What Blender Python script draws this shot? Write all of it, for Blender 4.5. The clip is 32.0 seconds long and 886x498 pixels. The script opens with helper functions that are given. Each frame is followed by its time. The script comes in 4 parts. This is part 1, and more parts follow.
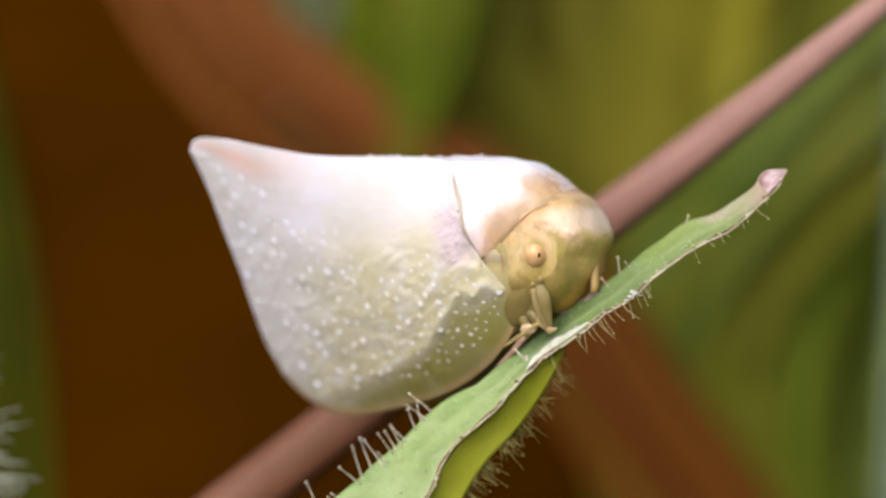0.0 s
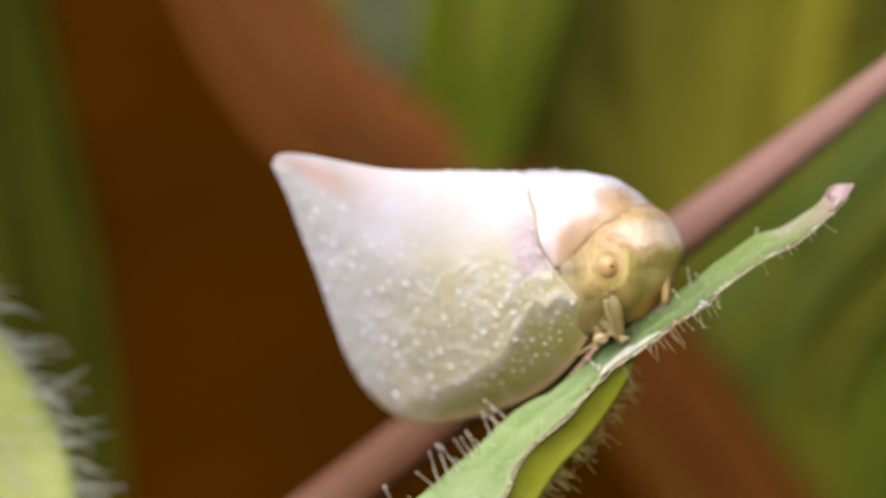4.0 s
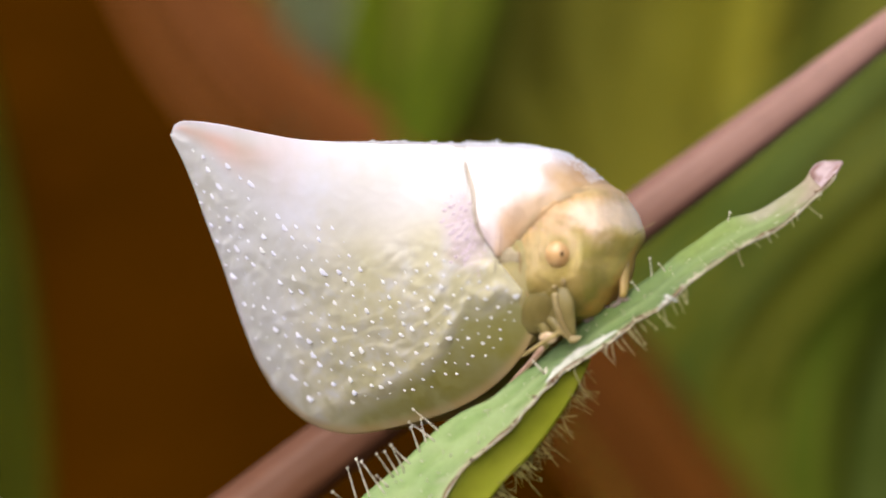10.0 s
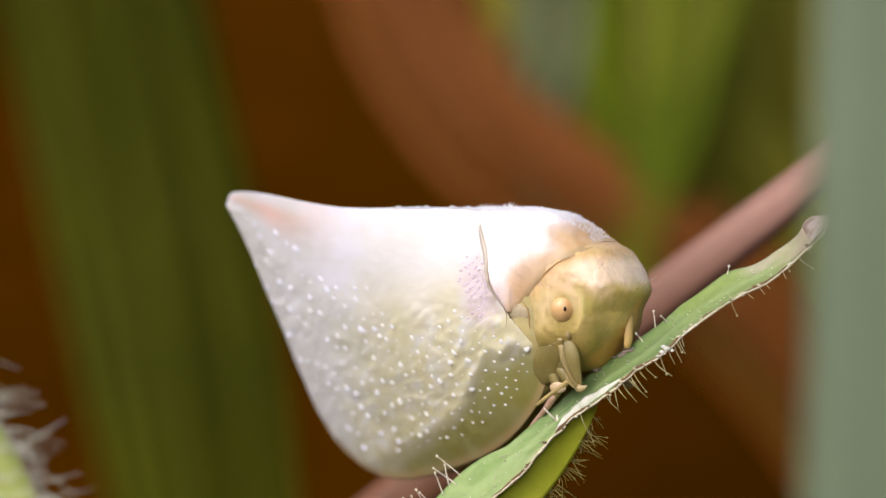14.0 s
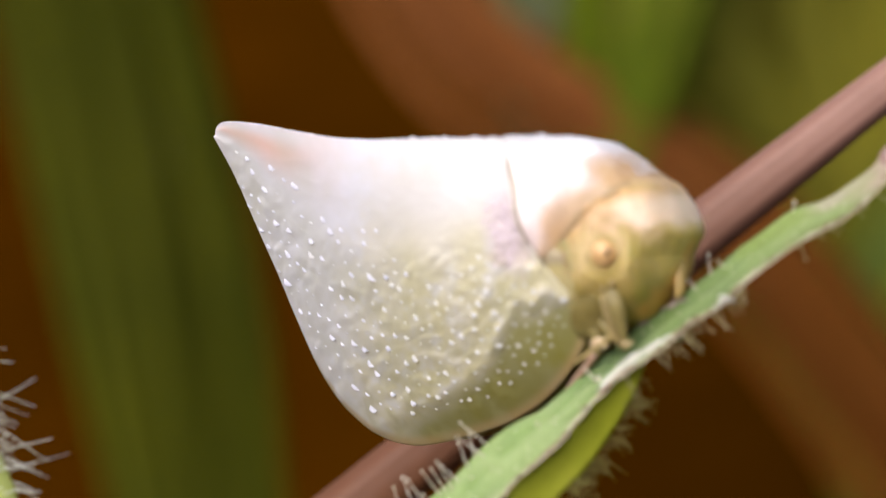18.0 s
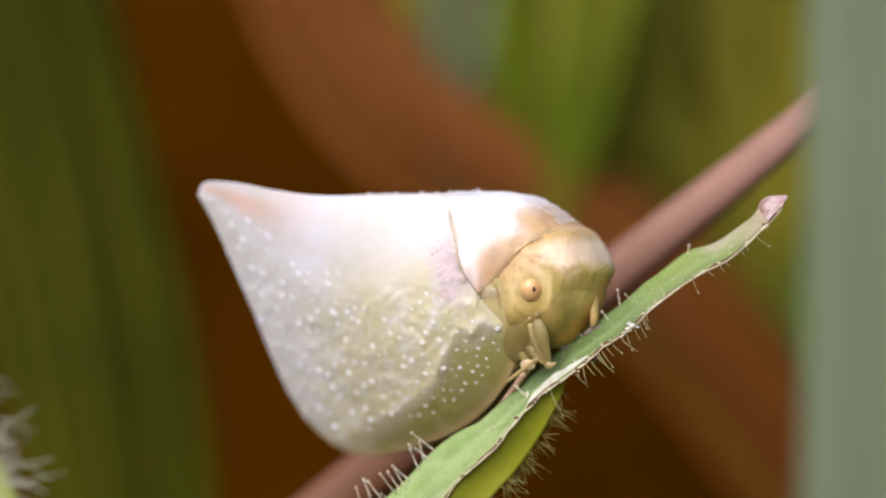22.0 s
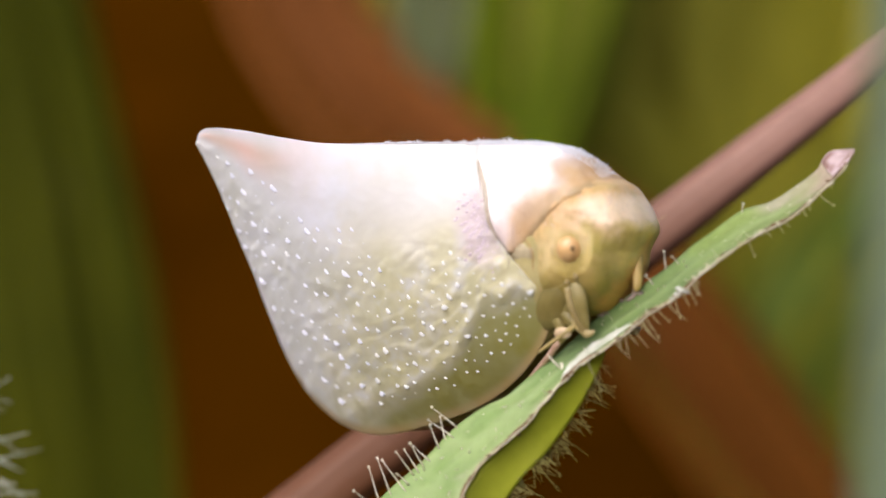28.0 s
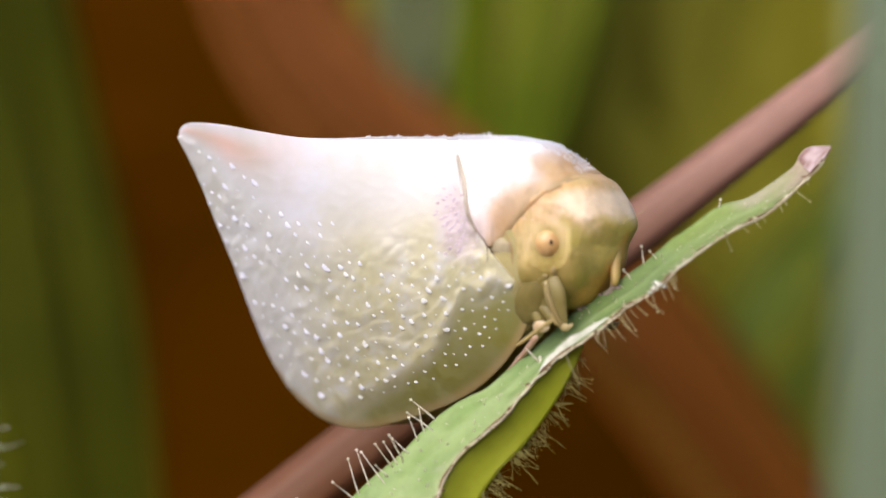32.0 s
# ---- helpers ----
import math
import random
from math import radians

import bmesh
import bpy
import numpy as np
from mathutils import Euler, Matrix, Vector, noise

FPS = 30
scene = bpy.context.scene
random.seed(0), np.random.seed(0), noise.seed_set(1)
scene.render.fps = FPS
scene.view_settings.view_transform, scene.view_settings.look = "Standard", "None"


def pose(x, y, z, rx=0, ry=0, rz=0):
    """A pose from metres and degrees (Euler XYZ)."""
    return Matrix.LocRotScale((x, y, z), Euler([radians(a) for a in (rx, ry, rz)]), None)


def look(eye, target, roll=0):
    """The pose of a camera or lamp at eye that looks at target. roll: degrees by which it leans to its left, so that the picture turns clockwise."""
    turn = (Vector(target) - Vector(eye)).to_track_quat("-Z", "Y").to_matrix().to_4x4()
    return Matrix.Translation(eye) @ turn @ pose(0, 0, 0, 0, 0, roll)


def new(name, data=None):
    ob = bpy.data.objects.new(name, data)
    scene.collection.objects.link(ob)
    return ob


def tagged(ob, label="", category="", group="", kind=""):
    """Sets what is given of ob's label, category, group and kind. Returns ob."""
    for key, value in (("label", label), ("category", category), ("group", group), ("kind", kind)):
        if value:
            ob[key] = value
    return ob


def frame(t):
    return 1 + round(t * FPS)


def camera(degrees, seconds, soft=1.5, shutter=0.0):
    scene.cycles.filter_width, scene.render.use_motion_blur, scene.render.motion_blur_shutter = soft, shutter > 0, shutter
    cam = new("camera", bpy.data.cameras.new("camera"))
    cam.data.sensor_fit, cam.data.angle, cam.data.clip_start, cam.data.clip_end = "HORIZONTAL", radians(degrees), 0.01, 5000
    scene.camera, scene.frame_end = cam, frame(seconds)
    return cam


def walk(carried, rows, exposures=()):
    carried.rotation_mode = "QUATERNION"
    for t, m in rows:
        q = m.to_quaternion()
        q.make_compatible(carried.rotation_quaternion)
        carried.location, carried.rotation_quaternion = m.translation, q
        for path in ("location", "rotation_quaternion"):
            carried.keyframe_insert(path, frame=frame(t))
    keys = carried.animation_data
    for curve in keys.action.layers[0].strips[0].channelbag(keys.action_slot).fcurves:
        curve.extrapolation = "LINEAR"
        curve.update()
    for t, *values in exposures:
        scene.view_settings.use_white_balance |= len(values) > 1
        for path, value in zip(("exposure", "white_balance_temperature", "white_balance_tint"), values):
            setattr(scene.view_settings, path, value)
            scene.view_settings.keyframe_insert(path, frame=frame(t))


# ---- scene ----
cam = camera(20, 32.0)
# A macro lens with a shallow field, focused on the insect.
cam.data.dof.use_dof = True
cam.data.dof.focus_distance = 0.0448
cam.data.dof.aperture_fstop = 108.0
PATH = [
    (0.0, pose(-0.001185, -0.049280, -0.000656, 89.3386, -0.4221, -2.5297)),
    (0.5, pose(-0.000220, -0.048767, -0.001087, 88.9943, -0.4842, -2.0336)),
    (1.0, pose(-0.000762, -0.048400, -0.001612, 89.5451, -0.6284, -2.8865)),
    (1.5, pose(-0.000326, -0.048373, -0.001538, 89.8833, -0.5799, -2.3034)),
    (2.0, pose(-0.000535, -0.050201, -0.001430, 89.6222, -0.4535, -2.0847)),
    (2.5, pose(-0.000318, -0.050030, -0.001421, 89.6173, -0.5220, -2.1855)),
    (3.0, pose(-0.000594, -0.050439, -0.001367, 90.1656, -0.5328, -2.3993)),
    (3.5, pose(-0.000989, -0.050961, -0.001310, 90.5502, -0.5103, -1.4527)),
    (4.0, pose(-0.001326, -0.050745, -0.001178, 90.2069, -0.6266, -0.9096)),
    (4.5, pose(-0.001239, -0.050190, -0.001317, 89.9060, -0.5979, -0.9128)),
    (6.5, pose(-0.001198, -0.047255, -0.001477, 90.2553, -0.6588, -1.8927)),
    (7.0, pose(-0.000962, -0.045859, -0.001605, 89.5899, -0.9377, -2.3470)),
    (7.5, pose(-0.001116, -0.045288, -0.001595, 89.5301, -1.0300, -2.0437)),
    (8.0, pose(-0.000889, -0.044462, -0.001656, 90.0867, -1.0485, -1.4833)),
    (8.5, pose(-0.001151, -0.044234, -0.001284, 90.0921, -1.0464, -1.3283)),
    (9.0, pose(-0.001291, -0.044079, -0.001072, 89.8115, -1.1177, -0.5508)),
    (9.5, pose(-0.001659, -0.043739, -0.001201, 89.7494, -1.3076, -1.6762)),
    (10.0, pose(-0.001080, -0.043805, -0.001263, 90.0094, -1.1381, -2.4967)),
    (10.5, pose(-0.000900, -0.043739, -0.001358, 90.3499, -1.1151, -2.5550)),
    (11.0, pose(-0.000997, -0.043907, -0.001304, 90.2724, -1.0329, -2.6949)),
    (11.5, pose(-0.001131, -0.045169, -0.001159, 90.0126, -0.7356, -2.7084)),
    (12.0, pose(-0.001049, -0.045298, -0.001210, 90.1339, -0.5524, -2.9757)),
    (12.5, pose(-0.000026, -0.045622, -0.001010, 90.1136, -0.2710, -0.6959)),
    (13.0, pose(0.000904, -0.046033, -0.000901, 90.6734, -0.0133, -0.8625)),
    (13.5, pose(0.003052, -0.046179, -0.000913, 91.1478, 0.1484, 0.6238)),
    (14.0, pose(0.003161, -0.046972, -0.000980, 90.9605, 0.0968, 3.3989)),
    (14.5, pose(0.002320, -0.047024, -0.000838, 90.1814, 0.1405, 4.1461)),
    (16.5, pose(0.002341, -0.045894, -0.000774, 89.2592, 0.9320, 3.1704)),
    (17.0, pose(0.001969, -0.044444, -0.001208, 90.0998, 0.7449, 2.6323)),
    (17.5, pose(0.001848, -0.042808, -0.000903, 89.7697, 0.8191, 2.4391)),
    (18.0, pose(0.002119, -0.041073, -0.000727, 89.3001, 0.6517, 2.9137)),
    (18.5, pose(0.002196, -0.041586, -0.000466, 88.8407, 0.6043, 3.1434)),
    (19.0, pose(0.001696, -0.041853, -0.000402, 88.9758, 0.9254, 2.0091)),
    (19.5, pose(0.001925, -0.042661, -0.000868, 89.5433, 0.8392, 1.5814)),
    (20.0, pose(0.002204, -0.044877, -0.001038, 89.7750, 0.7163, 2.0058)),
    (20.5, pose(0.002468, -0.048548, -0.000943, 89.7859, 1.0441, 2.2974)),
    (21.0, pose(0.001983, -0.048701, -0.001342, 90.0253, 0.8964, 2.2272)),
    (21.5, pose(0.002178, -0.048782, -0.001144, 89.9725, 0.9455, 2.2813)),
    (22.0, pose(0.002049, -0.048833, -0.000972, 90.5535, 1.1133, 1.2891)),
    (22.5, pose(0.002211, -0.048750, -0.001036, 90.8516, 1.0664, 1.8192)),
    (23.0, pose(0.001310, -0.048533, -0.000959, 90.3204, 0.9803, 1.4795)),
    (23.5, pose(0.000891, -0.048084, -0.000799, 89.1510, 0.9788, 0.9284)),
    (24.0, pose(0.001033, -0.047926, -0.000725, 88.8353, 1.0962, 0.6902)),
    (24.5, pose(0.000774, -0.047437, -0.000863, 89.0491, 0.9932, 0.0884)),
    (25.0, pose(0.000975, -0.046965, -0.001074, 89.3281, 0.9950, 0.2732)),
    (25.5, pose(0.000765, -0.045424, -0.001138, 89.4183, 0.9030, 0.1001)),
    (26.0, pose(0.001066, -0.044241, -0.001415, 89.9424, 0.8890, 0.5750)),
    (26.5, pose(0.000519, -0.044035, -0.001312, 90.2093, 0.9658, -0.1386)),
    (28.5, pose(0.000968, -0.044208, -0.001807, 90.6540, 0.0201, 0.5815)),
    (29.0, pose(0.000828, -0.044306, -0.001987, 90.9441, -0.1236, 0.0617)),
    (29.5, pose(0.001109, -0.044216, -0.002054, 91.0022, -0.0923, 0.4715)),
    (30.0, pose(0.000921, -0.044288, -0.001952, 90.7808, -0.0841, 0.2605)),
    (30.5, pose(0.000774, -0.044326, -0.001885, 90.7279, -0.1852, -0.0073)),
    (31.0, pose(0.000920, -0.044407, -0.001797, 90.6716, -0.1423, 0.2006)),
    (31.5, pose(0.001086, -0.044310, -0.001941, 90.7134, -0.1877, 0.2527)),
    (32.0, pose(0.000933, -0.044447, -0.001904, 90.6770, -0.0975, 0.0775)),
]
walk(cam, PATH)

# ---------------------------------------------------------------- light
SUN_EL, SUN_AZ = radians(34), radians(206)
world = bpy.data.worlds.new("sky")
scene.world = world
world.use_nodes = True
wt = world.node_tree
sky = wt.nodes.new("ShaderNodeTexSky")
sky.sky_type = "NISHITA"
sky.sun_disc = False
sky.air_density, sky.dust_density, sky.ozone_density = 1.0, 4.0, 0.6
sky.sun_elevation, sky.sun_rotation = SUN_EL, SUN_AZ
wt.nodes["Background"].inputs["Strength"].default_value = 0.12
wt.links.new(sky.outputs["Color"], wt.nodes["Background"].inputs["Color"])
sun_data = bpy.data.lights.new("sun", "SUN")
sun_data.energy, sun_data.angle, sun_data.color = 3.1, radians(75), (1.0, 0.95, 0.94)
sun = new("sun", sun_data)
sun_way = Vector((math.sin(SUN_AZ) * math.cos(SUN_EL), math.cos(SUN_AZ) * math.cos(SUN_EL), math.sin(SUN_EL)))
sun.matrix_world = look(sun_way * 3, (0, 0, 0))
scene.view_settings.exposure = 0.15
scene.view_settings.use_white_balance = True
scene.view_settings.white_balance_temperature = 6050
scene.view_settings.white_balance_tint = 15

# ---------------------------------------------------------------- helpers
MM = 0.001


def clamp(x, a=0.0, b=1.0):
    return max(a, min(b, x))


def smooth(a, b, x):
    x = clamp((x - a) / (b - a))
    return x * x * (3 - 2 * x)


def mixed(a, b, k):
    return tuple(p + (q - p) * k for p, q in zip(a, b))


class Geo:
    """Vertices in millimetres, faces, and a colour a vertex where the surface has a pattern."""

    def __init__(self):
        self.v, self.f, self.c = [], [], []

    def grid(self, rows, closed=False, colours=None, caps=False):
        b, n = len(self.v), len(rows[0])
        for i, row in enumerate(rows):
            self.v += [tuple(p) for p in row]
            if colours:
                self.c += colours[i]
        for i in range(len(rows) - 1):
            for j in range(n if closed else n - 1):
                k = (j + 1) % n
                self.f.append((b + i * n + j, b + i * n + k, b + (i + 1) * n + k, b + (i + 1) * n + j))
        if caps:
            self.f.append(tuple(b + j for j in reversed(range(n))))
            self.f.append(tuple(b + (len(rows) - 1) * n + j for j in range(n)))
        return self

    def tube(self, pts, radii, n=8, flat=1.0, ridges=0, depth=0.0):
        pts = [Vector(p) for p in pts]
        side = None
        rows = []
        for i, p in enumerate(pts):
            d = (pts[min(i + 1, len(pts) - 1)] - pts[max(i - 1, 0)]).normalized()
            if side is None:
                side = d.cross(Vector((0.13, -0.9, 0.42))).normalized()
            side = (side - d * side.dot(d)).normalized()
            up = d.cross(side)
            r = radii[i] if isinstance(radii, (list, tuple)) else radii
            row = []
            for j in range(n):
                a = 2 * math.pi * j / n
                q = r * (1 - depth * (0.5 + 0.5 * math.cos(ridges * a)) if ridges else 1)
                row.append(p + side * math.cos(a) * q + up * math.sin(a) * q * flat)
            rows.append(row)
        return self.grid(rows, True, caps=True)

    def ball(self, c, r, seg=8, ring=5, stretch=(1, 1, 1)):
        b = len(self.v)
        self.v.append((c[0], c[1], c[2] + r * stretch[2]))
        for i in range(1, ring):
            a = math.pi * i / ring
            for j in range(seg):
                e = 2 * math.pi * j / seg
                self.v.append((c[0] + r * stretch[0] * math.sin(a) * math.cos(e), c[1] + r * stretch[1] * math.sin(a) * math.sin(e), c[2] + r * stretch[2] * math.cos(a)))
        self.v.append((c[0], c[1], c[2] - r * stretch[2]))
        last = len(self.v) - 1
        for j in range(seg):
            k = (j + 1) % seg
            self.f.append((b, b + 1 + j, b + 1 + k))
            self.f.append((last, last - seg + k, last - seg + j))
            for i in range(ring - 2):
                o = b + 1 + i * seg
                self.f.append((o + j, o + seg + j, o + seg + k, o + k))
        return self

    def mesh(self, name, mat):
        me = bpy.data.meshes.new(name)
        me.from_pydata([(x * MM, y * MM, z * MM) for x, y, z in self.v], [], self.f)
        me.polygons.foreach_set("use_smooth", [True] * len(me.polygons))
        if self.c:
            layer = me.color_attributes.new("pattern", "FLOAT_COLOR", "POINT")
            layer.data.foreach_set("color", [x for c in self.c for x in (*c[:3], 1.0)])
        me.materials.append(mat)
        me.update()
        return me


def part(name, geo, mat, parent, label="", kind=""):
    ob = new(name, geo.mesh(name, mat))
    ob.parent = parent
    return tagged(ob, label, kind=kind)


def thing(name, label, category, at=(0, 0, 0), turn=0.0, group="", kind="", longer=1.0):
    ob = new(name)
    ob.empty_display_size = 0.002
    ob.matrix_basis = pose(at[0] * MM, at[1] * MM, at[2] * MM, 0, 0, turn) @ Matrix.Diagonal((longer, 1, 1, 1))
    return tagged(ob, label, category, group, kind)


def curve(controls, n):
    """n + 1 points at even steps along a smooth line through the controls."""
    P = [Vector(c) for c in controls]
    P = [2 * P[0] - P[1], *P, 2 * P[-1] - P[-2]]
    fine = []
    for i in range(1, len(P) - 2):
        for k in range(24):
            t = k / 24
            a, b, c, d = P[i - 1 : i + 3]
            fine.append(0.5 * (2 * b + (c - a) * t + (2 * a - 5 * b + 4 * c - d) * t * t + (3 * b - a - 3 * c + d) * t**3))
    fine.append(P[-2])
    far = [0.0]
    for p, q in zip(fine, fine[1:]):
        far.append(far[-1] + (q - p).length)
    out, j = [], 0
    for i in range(n + 1):
        want = far[-1] * i / n
        while j < len(far) - 2 and far[j + 1] < want:
            j += 1
        out.append(fine[j].lerp(fine[j + 1], clamp((want - far[j]) / max(far[j + 1] - far[j], 1e-9))))
    return out


def hair(geo, root, tip, r=0.02, bend=(0, 0, 0), bulb=0.0, n=5, steps=5):
    root, tip, bend = Vector(root), Vector(tip), Vector(bend)
    pts = [root.lerp(tip, k / steps) + bend * math.sin(math.pi * 0.5 * (k / steps)) * (k / steps) for k in range(steps + 1)]
    geo.tube(pts, [r * (1 - 0.6 * k / steps) for k in range(steps + 1)], n)
    if bulb:
        geo.ball(pts[-1], bulb, 6, 4)


# ---------------------------------------------------------------- materials
def material(name, colour, rough=0.6, dark=None, scale=400.0, spots=None, bump=0.0, bump_scale=3000.0, pattern=False, thin=0.0, soft=0.0, coat=0.0, fine=0.25, spec=0.5):
    """Two scales of variation between colour and dark, fine relief, and some light let through where thin."""
    m = bpy.data.materials.new(name)
    m.use_nodes = True
    t = m.node_tree
    b = t.nodes["Principled BSDF"]
    b.inputs["Roughness"].default_value = rough
    b.inputs["Specular IOR Level"].default_value = spec
    b.inputs["Coat Weight"].default_value = coat
    co = t.nodes.new("ShaderNodeTexCoord")

    def noise_at(sc, detail=4.0):
        n = t.nodes.new("ShaderNodeTexNoise")
        n.inputs["Scale"].default_value, n.inputs["Detail"].default_value = sc, detail
        t.links.new(co.outputs["Object"], n.inputs["Vector"])
        return n

    def mix(kind, fac, a, bb):
        x = t.nodes.new("ShaderNodeMix")
        x.data_type, x.blend_type = "RGBA", kind
        for sock, val in ((x.inputs[0], fac), (x.inputs[6], a), (x.inputs[7], bb)):
            if hasattr(val, "links") or hasattr(val, "is_linked"):
                t.links.new(val, sock)
            else:
                sock.default_value = val
        return x.outputs[2]

    if pattern:
        at = t.nodes.new("ShaderNodeAttribute")
        at.attribute_name = "pattern"
        first = at.outputs["Color"]
    else:
        first = (*colour, 1)
    dark = dark or tuple(c * 0.6 for c in colour)
    big = t.nodes.new("ShaderNodeMapRange")
    big.inputs["From Min"].default_value, big.inputs["From Max"].default_value = 0.35, 0.68
    t.links.new(noise_at(scale).outputs["Fac"], big.inputs["Value"])
    small = t.nodes.new("ShaderNodeMapRange")
    small.inputs["From Min"].default_value, small.inputs["From Max"].default_value = 0.3, 0.75
    small.inputs["To Max"].default_value = fine
    t.links.new(noise_at(scale * 7).outputs["Fac"], small.inputs["Value"])
    if pattern:
        half = t.nodes.new("ShaderNodeMath")
        half.operation = "MULTIPLY"
        half.inputs[1].default_value = 0.3
        t.links.new(big.outputs[0], half.inputs[0])
        col = mix("MIX", half.outputs[0], first, (*dark, 1))
    else:
        col = mix("MIX", big.outputs[0], first, (*dark, 1))
    col = mix("MULTIPLY", small.outputs[0], col, (0.55, 0.55, 0.5, 1))
    if spots:
        vor = t.nodes.new("ShaderNodeTexVoronoi")
        vor.inputs["Scale"].default_value = spots[1]
        t.links.new(co.outputs["Object"], vor.inputs["Vector"])
        lim = t.nodes.new("ShaderNodeMapRange")
        lim.inputs["From Min"].default_value, lim.inputs["From Max"].default_value = spots[2], spots[2] * 0.5
        t.links.new(vor.outputs["Distance"], lim.inputs["Value"])
        col = mix("MIX", lim.outputs[0], col, (*spots[0], 1))
    t.links.new(col, b.inputs["Base Color"])
    if bump:
        bp = t.nodes.new("ShaderNodeBump")
        bp.inputs["Strength"].default_value, bp.inputs["Distance"].default_value = bump, 0.00004
        t.links.new(noise_at(bump_scale, 5.0).outputs["Fac"], bp.inputs["Height"])
        t.links.new(bp.outputs["Normal"], b.inputs["Normal"])
    if soft:
        b.inputs["Subsurface Weight"].default_value = soft
        b.inputs["Subsurface Radius"].default_value = (0.0006, 0.0005, 0.0003)
        b.inputs["Subsurface Scale"].default_value = 1.0
    if thin:
        tr = t.nodes.new("ShaderNodeBsdfTranslucent")
        t.links.new(col, tr.inputs["Color"])
        ms = t.nodes.new("ShaderNodeMixShader")
        ms.inputs[0].default_value = thin
        t.links.new(b.outputs[0], ms.inputs[1])
        t.links.new(tr.outputs[0], ms.inputs[2])
        t.links.new(ms.outputs[0], t.nodes["Material Output"].inputs["Surface"])
    return m


M_WING = material("waxy_wing", (0.8, 0.8, 0.74), 0.5, (0.6, 0.6, 0.46), 900, bump=0.06, bump_scale=3000, pattern=True, thin=0.25, fine=0.03, spec=0.25)
M_WAX = material("wax_grains", (0.88, 0.88, 0.88), 0.85, (0.82, 0.82, 0.82), 2000, thin=0.4, fine=0.03, spec=0.2)
M_FLUFF = material("wax_fluff", (0.93, 0.93, 0.93), 0.8, (0.88, 0.88, 0.9), 2000, thin=0.45, fine=0.02, spec=0.2)
M_SOFTWAX = material("soft_wax", (0.82, 0.83, 0.92), 0.9, (0.78, 0.79, 0.88), 2000, thin=0.35, fine=0.05, spec=0.15)
M_CUTICLE = material("cuticle", (0.6, 0.5, 0.28), 0.55, (0.6, 0.44, 0.18), 1600, bump=0.8, bump_scale=5200, pattern=True, soft=0.3, fine=0.2, spec=0.15)
M_POWDER = material("powdery_cuticle", (0.8, 0.8, 0.74), 0.85, (0.8, 0.72, 0.6), 1400, bump=0.5, bump_scale=8000, pattern=True, fine=0.05, spec=0.2)
M_EYE = material("eye_cream", (0.7, 0.45, 0.2), 0.4, (0.58, 0.33, 0.11), 2500, coat=0.4)
M_PUPIL = material("eye_dark", (0.05, 0.02, 0.01), 0.2)
M_LEG = material("leg_cuticle", (0.27, 0.22, 0.075), 0.45, (0.19, 0.15, 0.04), 2000, soft=0.2)
M_PALE = material("pale_joint", (0.38, 0.3, 0.13), 0.5, (0.3, 0.22, 0.08), 2500, soft=0.2)
M_PINK = material("pink_shin", (0.5, 0.34, 0.24), 0.5, (0.36, 0.2, 0.13), 2500)
M_TARSUS = material("dark_tarsus", (0.22, 0.1, 0.05), 0.4, (0.1, 0.05, 0.03), 3000)
M_SUTURE = material("suture_line", (0.36, 0.29, 0.22), 0.6, (0.26, 0.2, 0.14), 2500)
M_LEAF = material("leaf_upper", (0.43, 0.53, 0.18), 0.42, (0.3, 0.42, 0.1), 900, bump=0.45, bump_scale=5000, thin=0.2, fine=0.35, pattern=True, spec=0.25)
M_LEAF_UNDER = material("leaf_under", (0.52, 0.56, 0.05), 0.6, (0.42, 0.47, 0.025), 500, bump=0.3, thin=0.45, fine=0.3, spec=0.2)
M_MARGIN = material("leaf_margin", (0.66, 0.62, 0.44), 0.7, (0.42, 0.36, 0.2), 2600, bump=0.6, bump_scale=7000)
M_SCABBY = material("brown_scab", (0.2, 0.12, 0.05), 0.75, (0.09, 0.05, 0.02), 2600, bump=0.6, bump_scale=7000)
M_CRUST = material("grey_brown_crust", (0.4, 0.32, 0.28), 0.75, (0.2, 0.14, 0.12), 3000, bump=0.8, bump_scale=6000)
M_SCAR = material("pale_scar", (0.66, 0.66, 0.58), 0.7, (0.36, 0.38, 0.26), 3500, bump=1.0, bump_scale=6000)
M_TIP = material("withered_tip", (0.42, 0.3, 0.26), 0.7, (0.32, 0.19, 0.14), 1500, bump=0.6, pattern=True)
M_HAIR = material("leaf_hair", (0.84, 0.8, 0.66), 0.35, (0.72, 0.68, 0.5), 3000, thin=0.25)
M_FINEHAIR = material("fine_leaf_hair", (0.66, 0.62, 0.34), 0.4, (0.5, 0.46, 0.2), 3000, thin=0.3)
M_FRINGE = material("yellow_hair", (0.44, 0.42, 0.13), 0.5, (0.34, 0.32, 0.08), 3000, thin=0.3)
M_STEM = material("reddish_stem", (0.3, 0.16, 0.12), 0.65, (0.2, 0.1, 0.065), 300, bump=0.4, bump_scale=2500, pattern=True)
M_WOOL = material("white_hair", (0.8, 0.82, 0.7), 0.5, (0.7, 0.72, 0.6), 1000, thin=0.3)
M_WOOLLEAF = material("woolly_leaf", (0.46, 0.52, 0.14), 0.7, (0.33, 0.39, 0.09), 350, bump=0.4, thin=0.25)
M_BLADE = material("grey_green_blade", (0.145, 0.19, 0.105), 0.5, (0.11, 0.15, 0.078), 60, thin=0.2)
